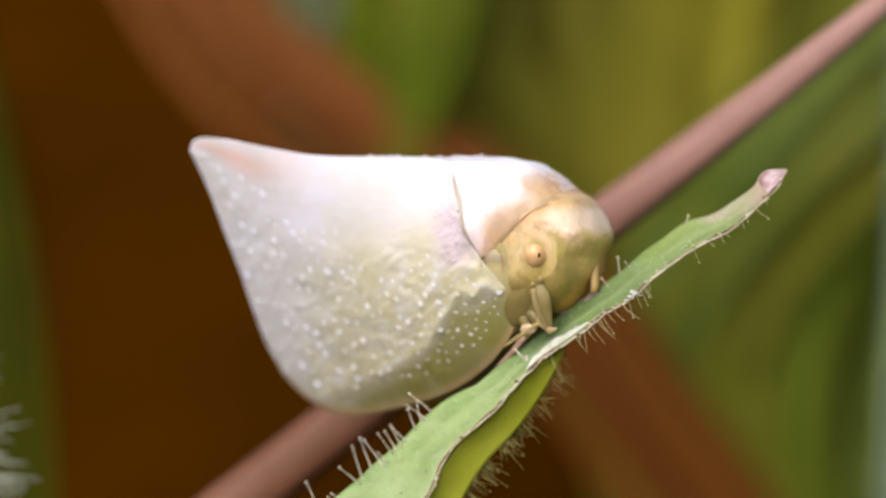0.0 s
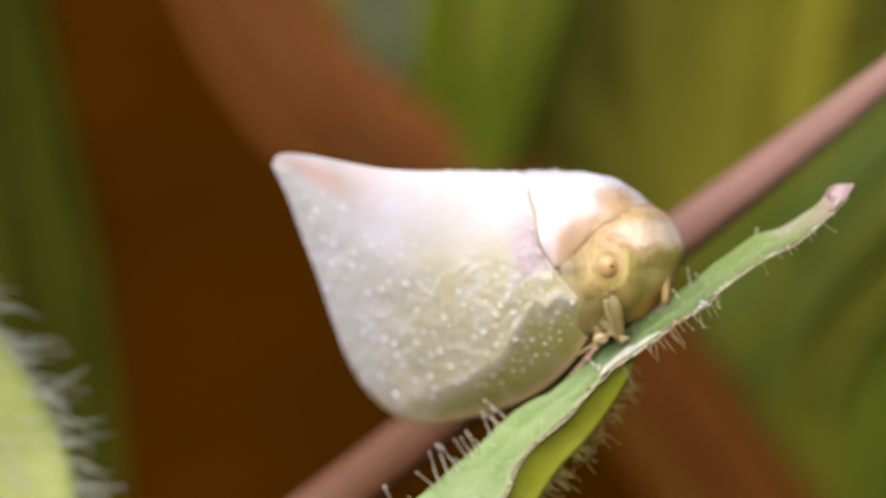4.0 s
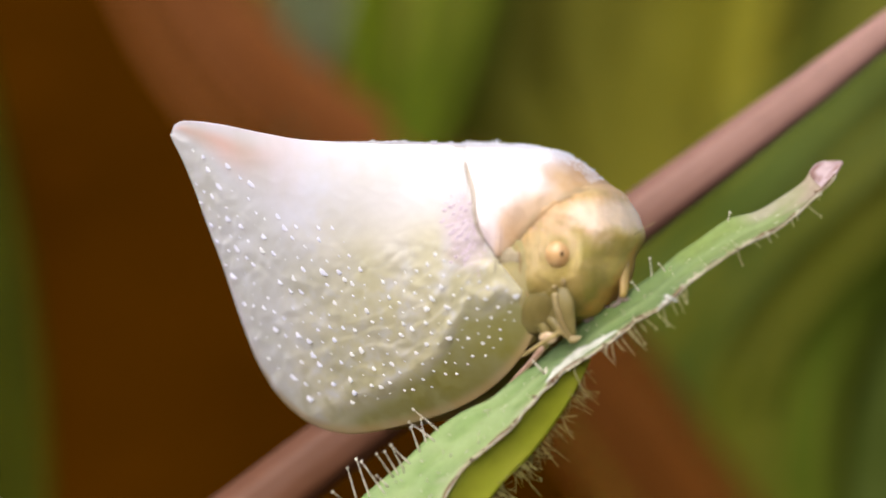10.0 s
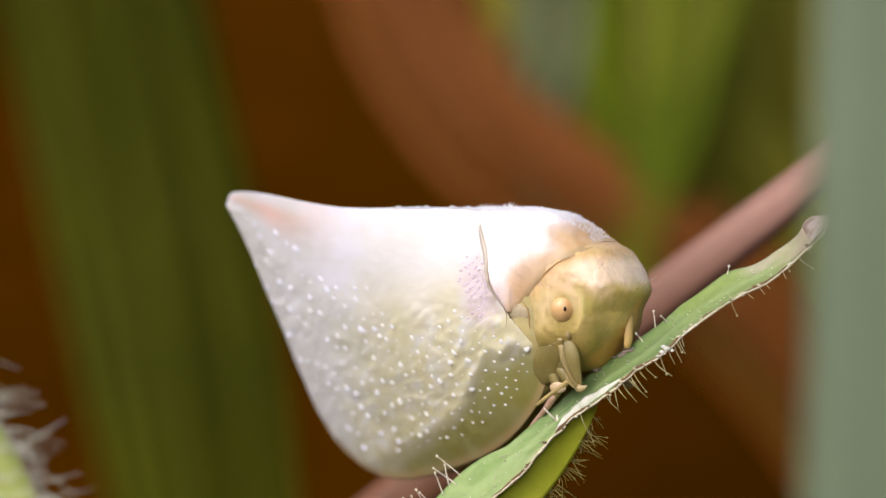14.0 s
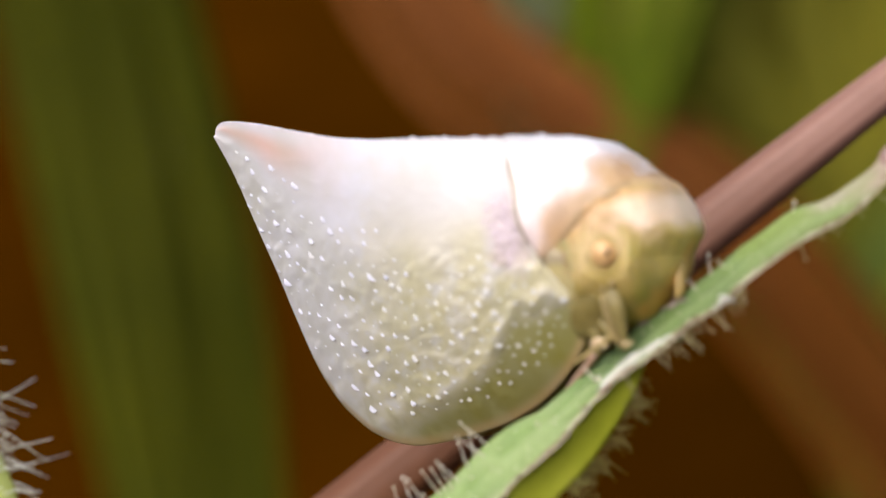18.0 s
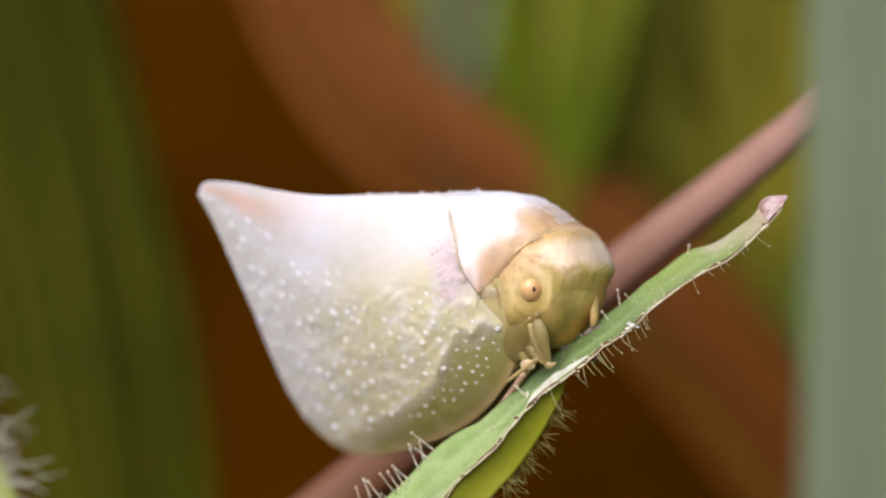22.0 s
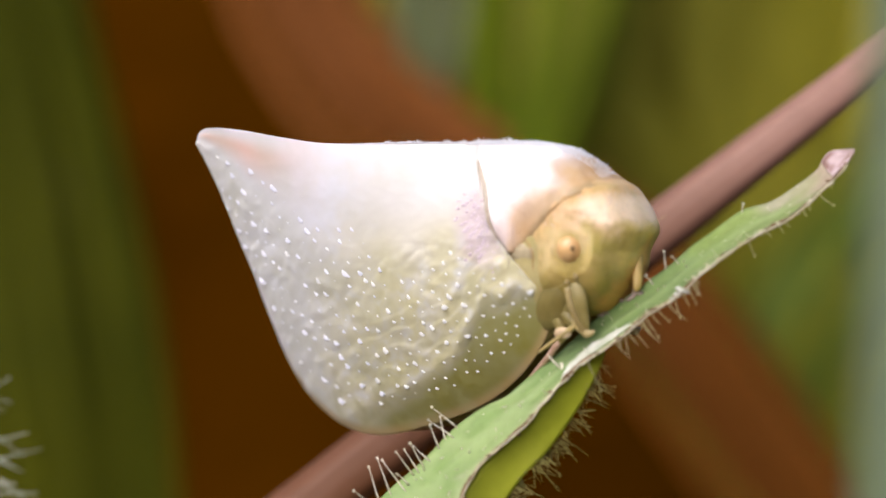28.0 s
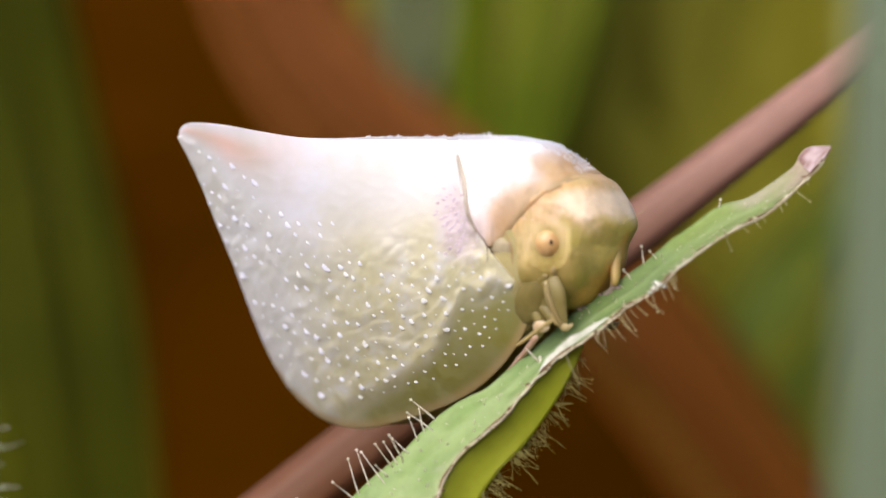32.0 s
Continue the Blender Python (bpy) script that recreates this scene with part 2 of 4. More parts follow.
M_BRANCH = material("brown_branch", (0.3, 0.1, 0.025), 0.85, (0.13, 0.04, 0.004), 30, bump=0.8, bump_scale=300, spec=0.0, pattern=True)
M_SOIL = material("dark_soil", (0.042, 0.0135, 0.0), 0.95, (0.02, 0.0065, 0.0), 5, spots=((0.036, 0.0115, 0.0), 20, 0.4), bump=1.0, bump_scale=300, spec=0.0)
M_GREEN = material("green_leaf", (0.14, 0.185, 0.001), 0.6, (0.09, 0.13, 0.001), 20, bump=0.4, bump_scale=900, thin=0.4, spec=0.1)
M_OLIVE = material("olive_leaf", (0.32, 0.29, 0.03), 0.7, (0.25, 0.23, 0.012), 15, bump=0.4, bump_scale=900, thin=0.3, spec=0.1)
M_DEEP = material("deep_green_leaf", (0.13, 0.175, 0.028), 0.6, (0.07, 0.105, 0.006), 24, bump=0.4, bump_scale=900, thin=0.35, spec=0.15)
M_DULL = material("olive_green_leaf", (0.18, 0.185, 0.02), 0.65, (0.12, 0.135, 0.006), 14, bump=0.4, bump_scale=900, thin=0.25, spec=0.1)
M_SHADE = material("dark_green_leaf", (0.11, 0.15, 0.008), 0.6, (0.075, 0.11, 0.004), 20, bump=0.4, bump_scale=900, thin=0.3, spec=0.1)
M_GREY = material("grey_green_leaf", (0.17, 0.19, 0.09), 0.6, (0.1, 0.13, 0.05), 20, bump=0.4, bump_scale=900, thin=0.3, spec=0.1)
M_MOSS = material("dull_green_leaf", (0.072, 0.076, 0.0), 0.6, (0.044, 0.052, 0.0), 16, spots=((0.115, 0.11, 0.045), 17, 0.2), bump=0.4, bump_scale=900, thin=0.2, spec=0.1)

# ---------------------------------------------------------------- ground
ground = Geo()
ys = [-200000, -20000, -3000, -1200, -600, -300, -100, 50, 200, 350, 480, 560, 640, 700, 760, 820, 880, 940, 1000, 1080, 1180, 1300, 1450, 1600, 1800, 2100, 3000, 20000, 200000]
xs = [-200000, -20000, -3000, -1500, -900, -600, -420, -320, -250, -190, -140, -100, -65, -30, 0, 30, 65, 100, 140, 190, 250, 320, 420, 600, 900, 1500, 3000, 20000, 200000]
rows = []
for y in ys:
    # the bank's rise is shaped to fill the camera's view behind the plants
    rise = -232 + 900 * smooth(660, 1800, y)
    rows.append([(x, y, rise + (26 * noise.noise(Vector((x * 0.006, y * 0.006, 0))) * smooth(300, 700, y) if abs(x) < 2000 and abs(y) < 2000 else 0)) for x in xs])
ground.grid(rows)
g = new("ground", ground.mesh("ground", M_SOIL))
tagged(g, "dark brown bare earth bank with litter", "ground", kind="structure")


# ---------------------------------------------------------------- plants
def blade(line, widths, face, n=28, across=9, cup=0.12, thick=0.12, wave=0.0, seed=0.0):
    """A leaf blade of real thickness along a line; face: roughly the way its upper side looks."""
    pts, face = curve(line, n), Vector(face).normalized()
    up_rows, down_rows = [], []
    for i, p in enumerate(pts):
        d = (pts[min(i + 1, n)] - pts[max(i - 1, 0)]).normalized()
        side = d.cross(face).normalized()
        nor = side.cross(d)
        k = i / n * (len(widths) - 1)
        a = min(int(k), len(widths) - 2)
        w = widths[a] + (widths[a + 1] - widths[a]) * (k - a)
        up, down = [], []
        for j in range(across):
            e = 2 * j / (across - 1) - 1
            q = p + side * e * w + nor * (cup * w * e * e + wave * w * noise.noise(Vector((i * 0.3, e * 1.5, seed))))
            q += nor * (-0.05 * w * math.exp(-((e * 8) ** 2)))
            up.append(q + nor * thick * (1 - 0.7 * abs(e)) * 0.5)
            down.append(q - nor * thick * (1 - 0.7 * abs(e)) * 0.5)
        up_rows.append(up)
        down_rows.append(down)
    g = Geo()
    g.grid([u + d[::-1] for u, d in zip(up_rows, down_rows)], True, caps=True)
    return g


FAR, HUB = 3.29, Vector((0, -46.5, -1.3))


def far(p):
    """A place sketched at an arm's length, scaled back from the camera's mean place to keep the view."""
    return HUB + (Vector(p) - HUB) * FAR


def far_tuft(name, label, line, spread, mats, count, seed, width=1.6, lean=(-0.2, -1, 0.5), group=""):
    """A loose tuft of long narrow leaves round one line, standing in for one blurred leaf."""
    ob = thing(name, label, "plant", group=group)
    r = random.Random(seed)
    for k in range(count):
        off, side, back = clamp(r.gauss(0, 0.5), -0.95, 0.95), r.uniform(-0.1, 0.1), r.uniform(-6, 6)
        pts = []
        for i, (p, w) in enumerate(zip(line, spread)):
            pts.append(far(Vector(p) + Vector((w * (off + side * i), back, 0.3 * w * r.uniform(-1, 1)))))
        cut = r.uniform(0.0, 0.12)
        pts[-1] = pts[-2].lerp(pts[-1], 1 - 3 * cut)
        w = FAR * width * r.uniform(0.6, 1.3)
        part("leaf", blade(pts, [0.5 * w, w, w, w, 0.8 * w, 0.1 * w], lean, n=14, across=5, thick=0.9, wave=0.08, seed=seed + k), r.choice(mats), ob)
    return ob


far_tuft("green_tuft", "bright green upright leaves out of focus", [(2, 152, -6), (4.2, 152, 3), (5.0, 152, 9), (6.2, 152, 15), (7.6, 152, 26), (11, 150, 60)], [1, 3.2, 5.2, 6.6, 8, 9], [M_GREEN, M_GREEN, M_GREEN, M_DULL], 60, 3, 0.62)
far_tuft("narrow_leaf_tuft", "olive green narrow leaves behind the bright ones", [(0, 160, -6), (1.6, 160, 6), (2.6, 160, 13), (3.2, 160, 19), (3.4, 160, 28), (3, 160, 60)], [1.2, 2.5, 3.7, 4.2, 5, 6], [M_DULL], 44, 4, 0.6)
far_tuft("olive_tuft", "dull olive leaves far behind the stems", [(46, 186, -72), (29, 180, -6), (19.5, 178, 5), (15.5, 178, 14), (16.5, 180, 30), (20, 178, 62)], [4, 8, 15, 20, 24, 28], [M_OLIVE], 120, 5, 2.2)
far_tuft("deep_green_tuft", "broad green leaves leaning out to the side", [(50, 166, -75), (39, 166, -34), (28.5, 164, -15), (30.5, 162, -5), (37, 160, 3), (52, 156, 18)], [3, 4, 5, 6, 6.5, 7], [M_DEEP, M_DEEP, M_DULL], 90, 9, 1.3, (-0.5, -1, 0.5), group="deep green tufts")
far_tuft("deep_green_tuft", "dark green folded leaf leaning out to the side", [(58, 168, -75), (47, 168, -44), (38.5, 167, -26), (38.5, 166, -11), (44.5, 164, 2), (58, 160, 24)], [2, 3.5, 4.2, 4.2, 4.2, 4.2], [M_SHADE, M_DULL], 70, 12, 1.0, (-0.5, -1, 0.5), group="deep green tufts")
far_tuft("deep_green_tuft", "green leaves hanging behind the stems", [(74, 172, -90), (60, 172, -52), (50, 172, -30), (50, 170, -13), (55, 168, 3), (66, 166, 26)], [3, 6, 8, 8, 8, 8], [M_DEEP], 64, 13, 1.4, (-0.5, -1, 0.5), group="deep green tufts")
far_tuft("olive_green_tuft", "wide olive green leaves far behind the stems", [(46, 196, -72), (43, 194, -34), (38, 193, -14), (31, 192, 0), (28, 190, 16), (30, 182, 60)], [5, 14, 18, 22, 24, 24], [M_DULL], 90, 15, 3.2)
far_tuft("moss_green_tuft", "dull green narrow leaves with pale blotches", [(-22, 148, -70), (-27.5, 150, -30), (-30.5, 150, -10), (-34, 150, 8), (-38, 148, 26), (-46, 145, 55)], [3.4, 5.6, 7, 7, 6.4, 6], [M_MOSS], 90, 18, 0.7, (0.2, -1, 0.5))
far_tuft("grey_green_tuft", "small grey green leaves out of focus", [(-1, 158, 2), (-4, 155, 9), (-3.4, 155, 14), (-2.4, 157, 19), (-1.6, 158, 27), (-2, 160, 48)], [1.0, 1.8, 2.8, 3.5, 3.8, 3.8], [M_GREY], 24, 21, 0.42, (-0.1, -1, 0.6))

# Many thin stalks stand in for one branch, to soften its outline.
br = thing("dry_stalks", "arching reddish brown branch out of focus, built from thin stalks", "plant")
axis = [(52, 150, -75), (37, 150, -36), (31, 150, -25), (26.2, 150, -18.5), (22, 150, -12.5), (18, 150, -7), (13, 150, -1.2), (6.5, 150, 3.8), (-0.6, 150, 8.4), (-6.2, 150, 12.6), (-10.4, 150, 18), (-14.4, 150, 26), (-20, 150, 48)]
rnd = random.Random(17)
for k in range(64):
    off, turn = rnd.gauss(0, 1.95), rnd.uniform(-0.1, 0.1)
    deep = rnd.uniform(-4, 4)
    pts = [far(Vector(p) + Vector((0.62, 0, 0.78)) * (off + turn * (i - 6)) + Vector((0, deep, 0))) for i, p in enumerate(axis)]
    line = curve(pts, 40)
    thick = FAR * rnd.uniform(0.18, 0.46)
    g = Geo().tube(line, [thick * (1.1 - 0.2 * i / 40 + 0.12 * noise.noise(Vector((i * 0.5, k, 0)))) for i in range(41)], 8, ridges=4, depth=0.08)
    # shade low down is painted into the bark colour; paler and redder towards the top
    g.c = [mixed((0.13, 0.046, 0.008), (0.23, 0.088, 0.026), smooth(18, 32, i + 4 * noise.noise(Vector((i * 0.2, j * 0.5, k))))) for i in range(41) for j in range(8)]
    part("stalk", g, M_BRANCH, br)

# the reddish stem that runs behind the insect
st = thing("reddish_stem", "pinkish brown grooved plant stem running aslant", "stem")
line = curve([(-170, 30, -236), (-60, 14, -80), (-30, 11, -33), (-15, 11, -16.9), (-6.5, 11, -10.0), (-1.3, 11, -5.85), (5.4, 11, -0.6), (9.4, 11, 2.5), (13.4, 11.4, 5.7), (20, 13, 10.6), (34, 17, 19)], 120)
taper = [(-170, 1.3), (-15, 0.9), (-6.5, 0.78), (0, 0.7), (5.4, 0.6), (9.4, 0.45), (13.4, 0.26), (20, 0.16), (34, 0.08)]


def stem_radius(x):
    for (a, p), (b, q) in zip(taper, taper[1:]):
        if x <= b:
            return p + (q - p) * clamp((x - a) / (b - a))
    return taper[-1][1]


rad = [stem_radius(p.x) * (1 + 0.03 * noise.noise(Vector((i * 0.4, 3, 0)))) for i, p in enumerate(line)]


def stem_tint(pts, n):
    """Browner below, with the shade there put into the colour; pinkish towards the top."""
    return [mixed((0.13, 0.046, 0.012), (0.38, 0.215, 0.165), smooth(1, 12, p.x + 2 * noise.noise(Vector((p.x * 0.6, k, 0))))) for p in pts for k in range(n)]


g = Geo().tube(line, rad, 20, ridges=4, depth=0.03)
g.c = stem_tint(line, 20)
part("stalk", g, M_STEM, st)
for off in ((-0.1, -0.24, 0.14), (0.11, -0.24, -0.13)):
    g = Geo().tube([p + Vector(off) * r / 0.65 for p, r in zip(line, rad)], [0.58 * r for r in rad], 10)
    g.c = stem_tint(line, 10)
    part("ridge", g, M_STEM, st)

# the pale blade close before the lens
ROOT = Vector((-7, -11, -236))
fb = thing("grass", "smooth grey green grass blade close to the lens", "grass", at=ROOT)
line = [Vector(p) - ROOT for p in ((-7, -11, -236), (1.7, -20.5, -80), (5.3, -23.4, -30), (6.6, -24, -4), (6.85, -24, 3), (7.6, -24, 14), (11.5, -22, 34))]
part("blade", blade(line, [1.2, 1.4, 1.6, 1.8, 1.9, 2.0, 2.1, 2.2, 2.2, 2.2, 0.2], (-0.35, -1, 0.35), n=90, across=13, thick=0.15, cup=0.25), M_BLADE, fb)

# the woolly leaf low down
wl = thing("woolly_leaf", "yellow green leaf fringed with long white hairs", "leaf")
line = [(-11.6, 9, -34), (-11.4, 9, -16), (-11.1, 9, -8.3), (-11.6, 9, -6), (-12.6, 9, -4.4), (-13.6, 9, -3.0), (-15.5, 9, -0.8), (-18.5, 9, 1.4)]
widths, face = [0.3, 1.4, 1.9, 2.1, 2.2, 2.1, 0.2], Vector((0.1, -1, 0.6)).normalized()
part("blade", blade(line, widths, face, n=90, across=11, wave=0.05, thick=0.15), M_WOOLLEAF, wl)
part("petiole", Geo().tube(curve([(-11.6, 9, -33.5), (-11.2, 9.5, -60), (-6, 12, -236)], 24), 0.4, 8), M_WOOLLEAF, wl)
g = Geo()
rnd = random.Random(4)
pts = curve(line, 520)
for i in range(140, 516):
    p, d = pts[i], (pts[i + 1] - pts[i - 1]).normalized()
    if p.z < -17:
        continue
    k = i / 520 * 6
    w = widths[int(k)] + (widths[int(k) + 1] - widths[int(k)]) * (k - int(k))
    side = d.cross(face).normalized()
    for edge_hair in (True, False, False):
        root = p + side * w * (rnd.uniform(0.85, 0.98) if edge_hair else rnd.uniform(0.2, 0.95)) + Vector((0, -0.12, 0))
        ln = rnd.uniform(0.5, 1.8) if edge_hair else rnd.uniform(0.3, 1.1)
        way = Vector((rnd.uniform(0.6, 1.0), rnd.uniform(-0.6, 0.5), rnd.uniform(-0.05, 0.6)))
        hair(g, root, root + way * ln, rnd.uniform(0.01, 0.02) if edge_hair else 0.012, (rnd.uniform(-0.2, 0.3), 0, rnd.uniform(-0.7, -0.1) * ln), steps=6, n=5)
part("fringe", g, M_WOOL, wl, "long curved white hairs", kind="stuff")

# ---------------------------------------------------------------- the leaf the insect sits on
TURN = -28.0
lf = thing("narrow_leaf", "narrow hairy green leaf with a scabbed pale margin", "leaf")
N = 300
top = curve([(-8.5, -0.6, -13.5), (-5.4, -0.85, -10.4), (-3.2, -1.0, -8.1), (-1.9, -1.06, -6.8), (-1.1, -1.08, -6.04), (-0.64, -1.09, -5.64), (-0.38, -1.09, -5.39), (0.17, -1.12, -4.91), (0.7, -1.17, -4.37), (1.23, -1.22, -3.99), (1.61, -1.26, -3.8), (2.03, -1.3, -3.45), (2.41, -1.34, -3.15), (2.72, -1.39, -2.86), (3.04, -1.44, -2.54), (3.5, -1.52, -2.22), (3.95, -1.59, -1.89), (4.37, -1.54, -1.59), (4.73, -1.48, -1.28), (5.04, -1.43, -1.06), (5.61, -1.36, -0.67), (6.06, -1.43, -0.53), (6.52, -1.49, -0.25), (6.84, -1.62, 0.0), (6.95, -1.72, 0.22), (7.1, -1.8, 0.33), (7.42, -1.9, 0.34)], N)
low = curve([(-5.5, -1.6, -13.5), (-2.9, -1.85, -10.6), (-0.9, -2.0, -8.3), (0.15, -2.02, -6.75), (0.6, -2.03, -5.98), (0.81, -2.03, -5.55), (0.89, -2.03, -5.32), (1.12, -2.04, -4.94), (1.39, -2.05, -4.68), (1.7, -2.06, -4.42), (1.97, -2.07, -4.18), (2.17, -2.08, -3.9), (2.49, -2.09, -3.56), (2.8, -2.1, -3.26), (3.16, -2.22, -3.0), (3.55, -2.36, -2.72), (3.89, -2.47, -2.42), (4.37, -2.64, -2.12), (4.78, -2.58, -1.74), (5.03, -2.53, -1.55), (5.64, -2.42, -1.14), (6.22, -2.28, -0.86), (6.58, -2.17, -0.6), (7.0, -2.04, -0.22), (7.16, -1.99, -0.07), (7.32, -1.95, 0.12), (7.44, -1.92, 0.32)], N)


def leaf_face(i, e, lift=0.0):
    a, b = top[i], low[i]
    nor = Vector((0, -0.75, 0.66))
    d = 0.10 * math.sin(math.pi * e) * (b - a).length
    d -= 0.04 * math.exp(-(((e - 0.5) * 9) ** 2)) * smooth(290, 240, i)
    return a.lerp(b, e) - nor * (d - lift - 0.02 * noise.noise(Vector((i * 0.11, e * 4, 1))) - 0.008 * noise.noise(Vector((i * 0.4, e * 9, 5))))


def leaf_colour(i, e):
    """Blotchy green, paler beside the margin and the middle vein, pinkish towards the withered tip."""
    n = noise.noise(Vector((i * 0.08, e * 2.2, 3))) + 0.5 * noise.noise(Vector((i * 0.25, e * 6, 8)))
    c = mixed((0.35, 0.46, 0.19), (0.24, 0.36, 0.115), smooth(-0.35, 0.45, n))
    c = mixed(c, (0.13, 0.21, 0.085), 0.75 * smooth(196, 214, i) * smooth(262, 240, i + 8 * n))
    c = mixed(c, (0.27, 0.34, 0.09), 0.7 * smooth(244, 264, i + 8 * n))
    c = mixed(c, (0.55, 0.6, 0.34), 0.6 * smooth(0.8, 1.0, e + 0.15 * n))
    c = mixed(c, (0.46, 0.57, 0.28), 0.4 * math.exp(-(((e - 0.5) * 12) ** 2)))
    c = mixed(c, (0.5, 0.5, 0.33), 0.6 * smooth(0.25, 0.55, n) * smooth(0.5, 0.9, e))
    # a dry pale strip along the far edge before the tip
    c = mixed(c, (0.56, 0.47, 0.38), 0.8 * smooth(268, 276, i + 3 * n) * smooth(0.5, 0.2, e + 0.1 * n))
    c = mixed(c, (0.44, 0.4, 0.25), smooth(276, 288, i + 6 * n))
    return mixed(c, (0.5, 0.38, 0.3), smooth(284, 290, i + 3 * n))


def tip_colour(i, e):
    n = noise.noise(Vector((i * 0.3, e * 5, 2)))
    return mixed((0.52, 0.4, 0.4), (0.26, 0.15, 0.12), smooth(-0.1, 0.35, n))


g, tip_g = Geo(), Geo()
cut = 291
for lo, hi, geo, tinted in ((0, cut, g, leaf_colour), (cut, N, tip_g, tip_colour)):
    rows, cols = [], []
    for i in range(lo, hi + 1):
        up = [leaf_face(i, j / 14, 0.03) for j in range(15)]
        rows.append(up + [leaf_face(i, j / 14, -0.04) for j in reversed(range(15))])
        tint = [tinted(i, j / 14) for j in range(15)]
        cols.append(tint + tint[::-1])
    geo.grid(rows, True, cols, caps=True)
part("blade", g, M_LEAF, lf)
part("leaf_tip", tip_g, M_TIP, lf, "withered brownish pink tip")
# the margin: a thin scabbed cord in broken stretches of dark brown and whitish
rnd = random.Random(9)
for seed, mat, label in ((0, M_MARGIN, "rough whitish edge"), (40, M_SCABBY, "dark brown scabs along the edge")):
    g = Geo()
    pts, rad = [], []
    for i in range(0, N - 3):
        j1, j2 = noise.noise(Vector((i * 0.25, seed, 0))), noise.noise(Vector((i * 0.25, 7, seed)))
        off = Vector((0, -0.03, 0.0)) if not seed else Vector((-0.015, -0.035, 0.03))
        pts.append(low[i] + off + Vector((j1, 0, j2)) * 0.03)
        on = 1.0 if not seed else smooth(-0.1, 0.15, noise.noise(Vector((i * 0.09, 3, seed))))
        rad.append(0.003 + on * (0.02 + 0.012 * noise.noise(Vector((i * 0.3, 5, seed)))))
    g.tube(pts, rad, 8)
    for i in range(60, N - 4):
        if rnd.random() < (0.28 if not seed else 0.22):
            g.ball(low[i] + Vector((rnd.uniform(-0.04, 0.04), -0.05, rnd.uniform(-0.03, 0.06))), rnd.uniform(0.012, 0.034), 6, 4, (1.5, 0.6, 0.8))
    part("margin", g, mat, lf, label)


def beside(p):
    return min(range(N + 1), key=lambda i: (low[i] - Vector(p)).length)


g = Geo()
i0, i1 = beside((2.6, -2.1, -3.45)), beside((3.75, -2.4, -2.55))
pts = [leaf_face(i, 0.86 - 0.1 * math.sin(math.pi * (i - i0) / (i1 - i0)), 0.03) for i in range(i0, i1 + 1)]
g.tube(pts, [0.015 + 0.1 * math.sin(math.pi * k / (len(pts) - 1)) * (1 + 0.5 * noise.noise(Vector((k * 0.35, 2, 0)))) for k in range(len(pts))], 10, flat=0.45)
part("scar", g, M_SCAR, lf, "raised whitish scar")
g = Geo()
a = leaf_face(beside((2.78, -2.1, -3.28)), 0.45, 0.06)
g.tube([a + Vector((0.1, -0.02, 0.12)), a + Vector((0.12, -0.05, -0.02)), a + Vector((0.02, -0.06, -0.16)), a + Vector((-0.1, -0.05, -0.3))], [0.02, 0.04, 0.04, 0.015], 8)
g.tube([a + Vector((0.11, -0.03, 0.0)), a + Vector((-0.02, -0.06, 0.12)), a + Vector((-0.14, -0.1, 0.25))], [0.03, 0.018, 0.01], 6)
part("shred", g, M_HAIR, lf, "bright white shred of dried skin")
g = Geo()
for u, w, e in ((0.0, 0.0, 0.05), (0.08, 0.06, 0.06), (-0.08, -0.07, 0.04), (0.17, 0.03, 0.032), (0.02, 0.1, 0.04)):
    g.ball((4.39 + u, -2.68, -2.06 + w), e, 8, 5, (1.3, 0.7, 0.8))
part("scab", g, M_SCAR, lf, "small whitish scab on the margin")
g = Geo()
for k in range(16):
    i = rnd.randrange(beside((3.75, -2.4, -2.5)), beside((4.3, -2.6, -2.1)))
    g.ball(leaf_face(i, rnd.uniform(0.0, 0.16), 0.05), rnd.uniform(0.02, 0.055), 7, 5, (1.4, 0.8, 0.7))
part("crust", g, M_CRUST, lf, "greyish brown crust on the far edge")

# folded lower half of the blade, seen from its pale under side
edge = curve([(-1.5, -1.4, -13.5), (-0.2, -1.6, -10), (0.6, -1.7, -7.6), (1.15, -1.74, -6.3), (1.54, -1.76, -5.58), (1.87, -1.77, -5.13), (2.29, -1.78, -4.69), (2.75, -1.8, -4.06), (3.07, -1.89, -3.48), (3.25, -1.98, -3.05)], 80)
upper = curve([(-5.5, -1.5, -13.5), (-2.9, -1.75, -10.6), (-0.9, -1.9, -8.3), (0.15, -1.93, -6.75), (0.81, -1.95, -5.55), (1.39, -1.97, -4.68), (1.97, -2.0, -4.18), (2.49, -2.02, -3.56), (2.8, -2.04, -3.26), (3.2, -2.18, -2.98)], 80)
g = Geo()
rows = []
for i in range(81):
    out = Vector((0.3, 0.9, -0.2)) * 0.08 * (edge[i] - upper[i]).length
    up = [upper[i].lerp(edge[i], j / 8) + out * math.sin(math.pi * j / 8) for j in range(9)]
    rows.append(up + [p + Vector((-0.03, 0.07, 0.0)) for p in reversed(up)])
g.grid(rows, True, caps=True)
part("folded_half", g, M_LEAF_UNDER, lf, "yellow green under side of the folded half")

g = Geo()
rnd = random.Random(21)
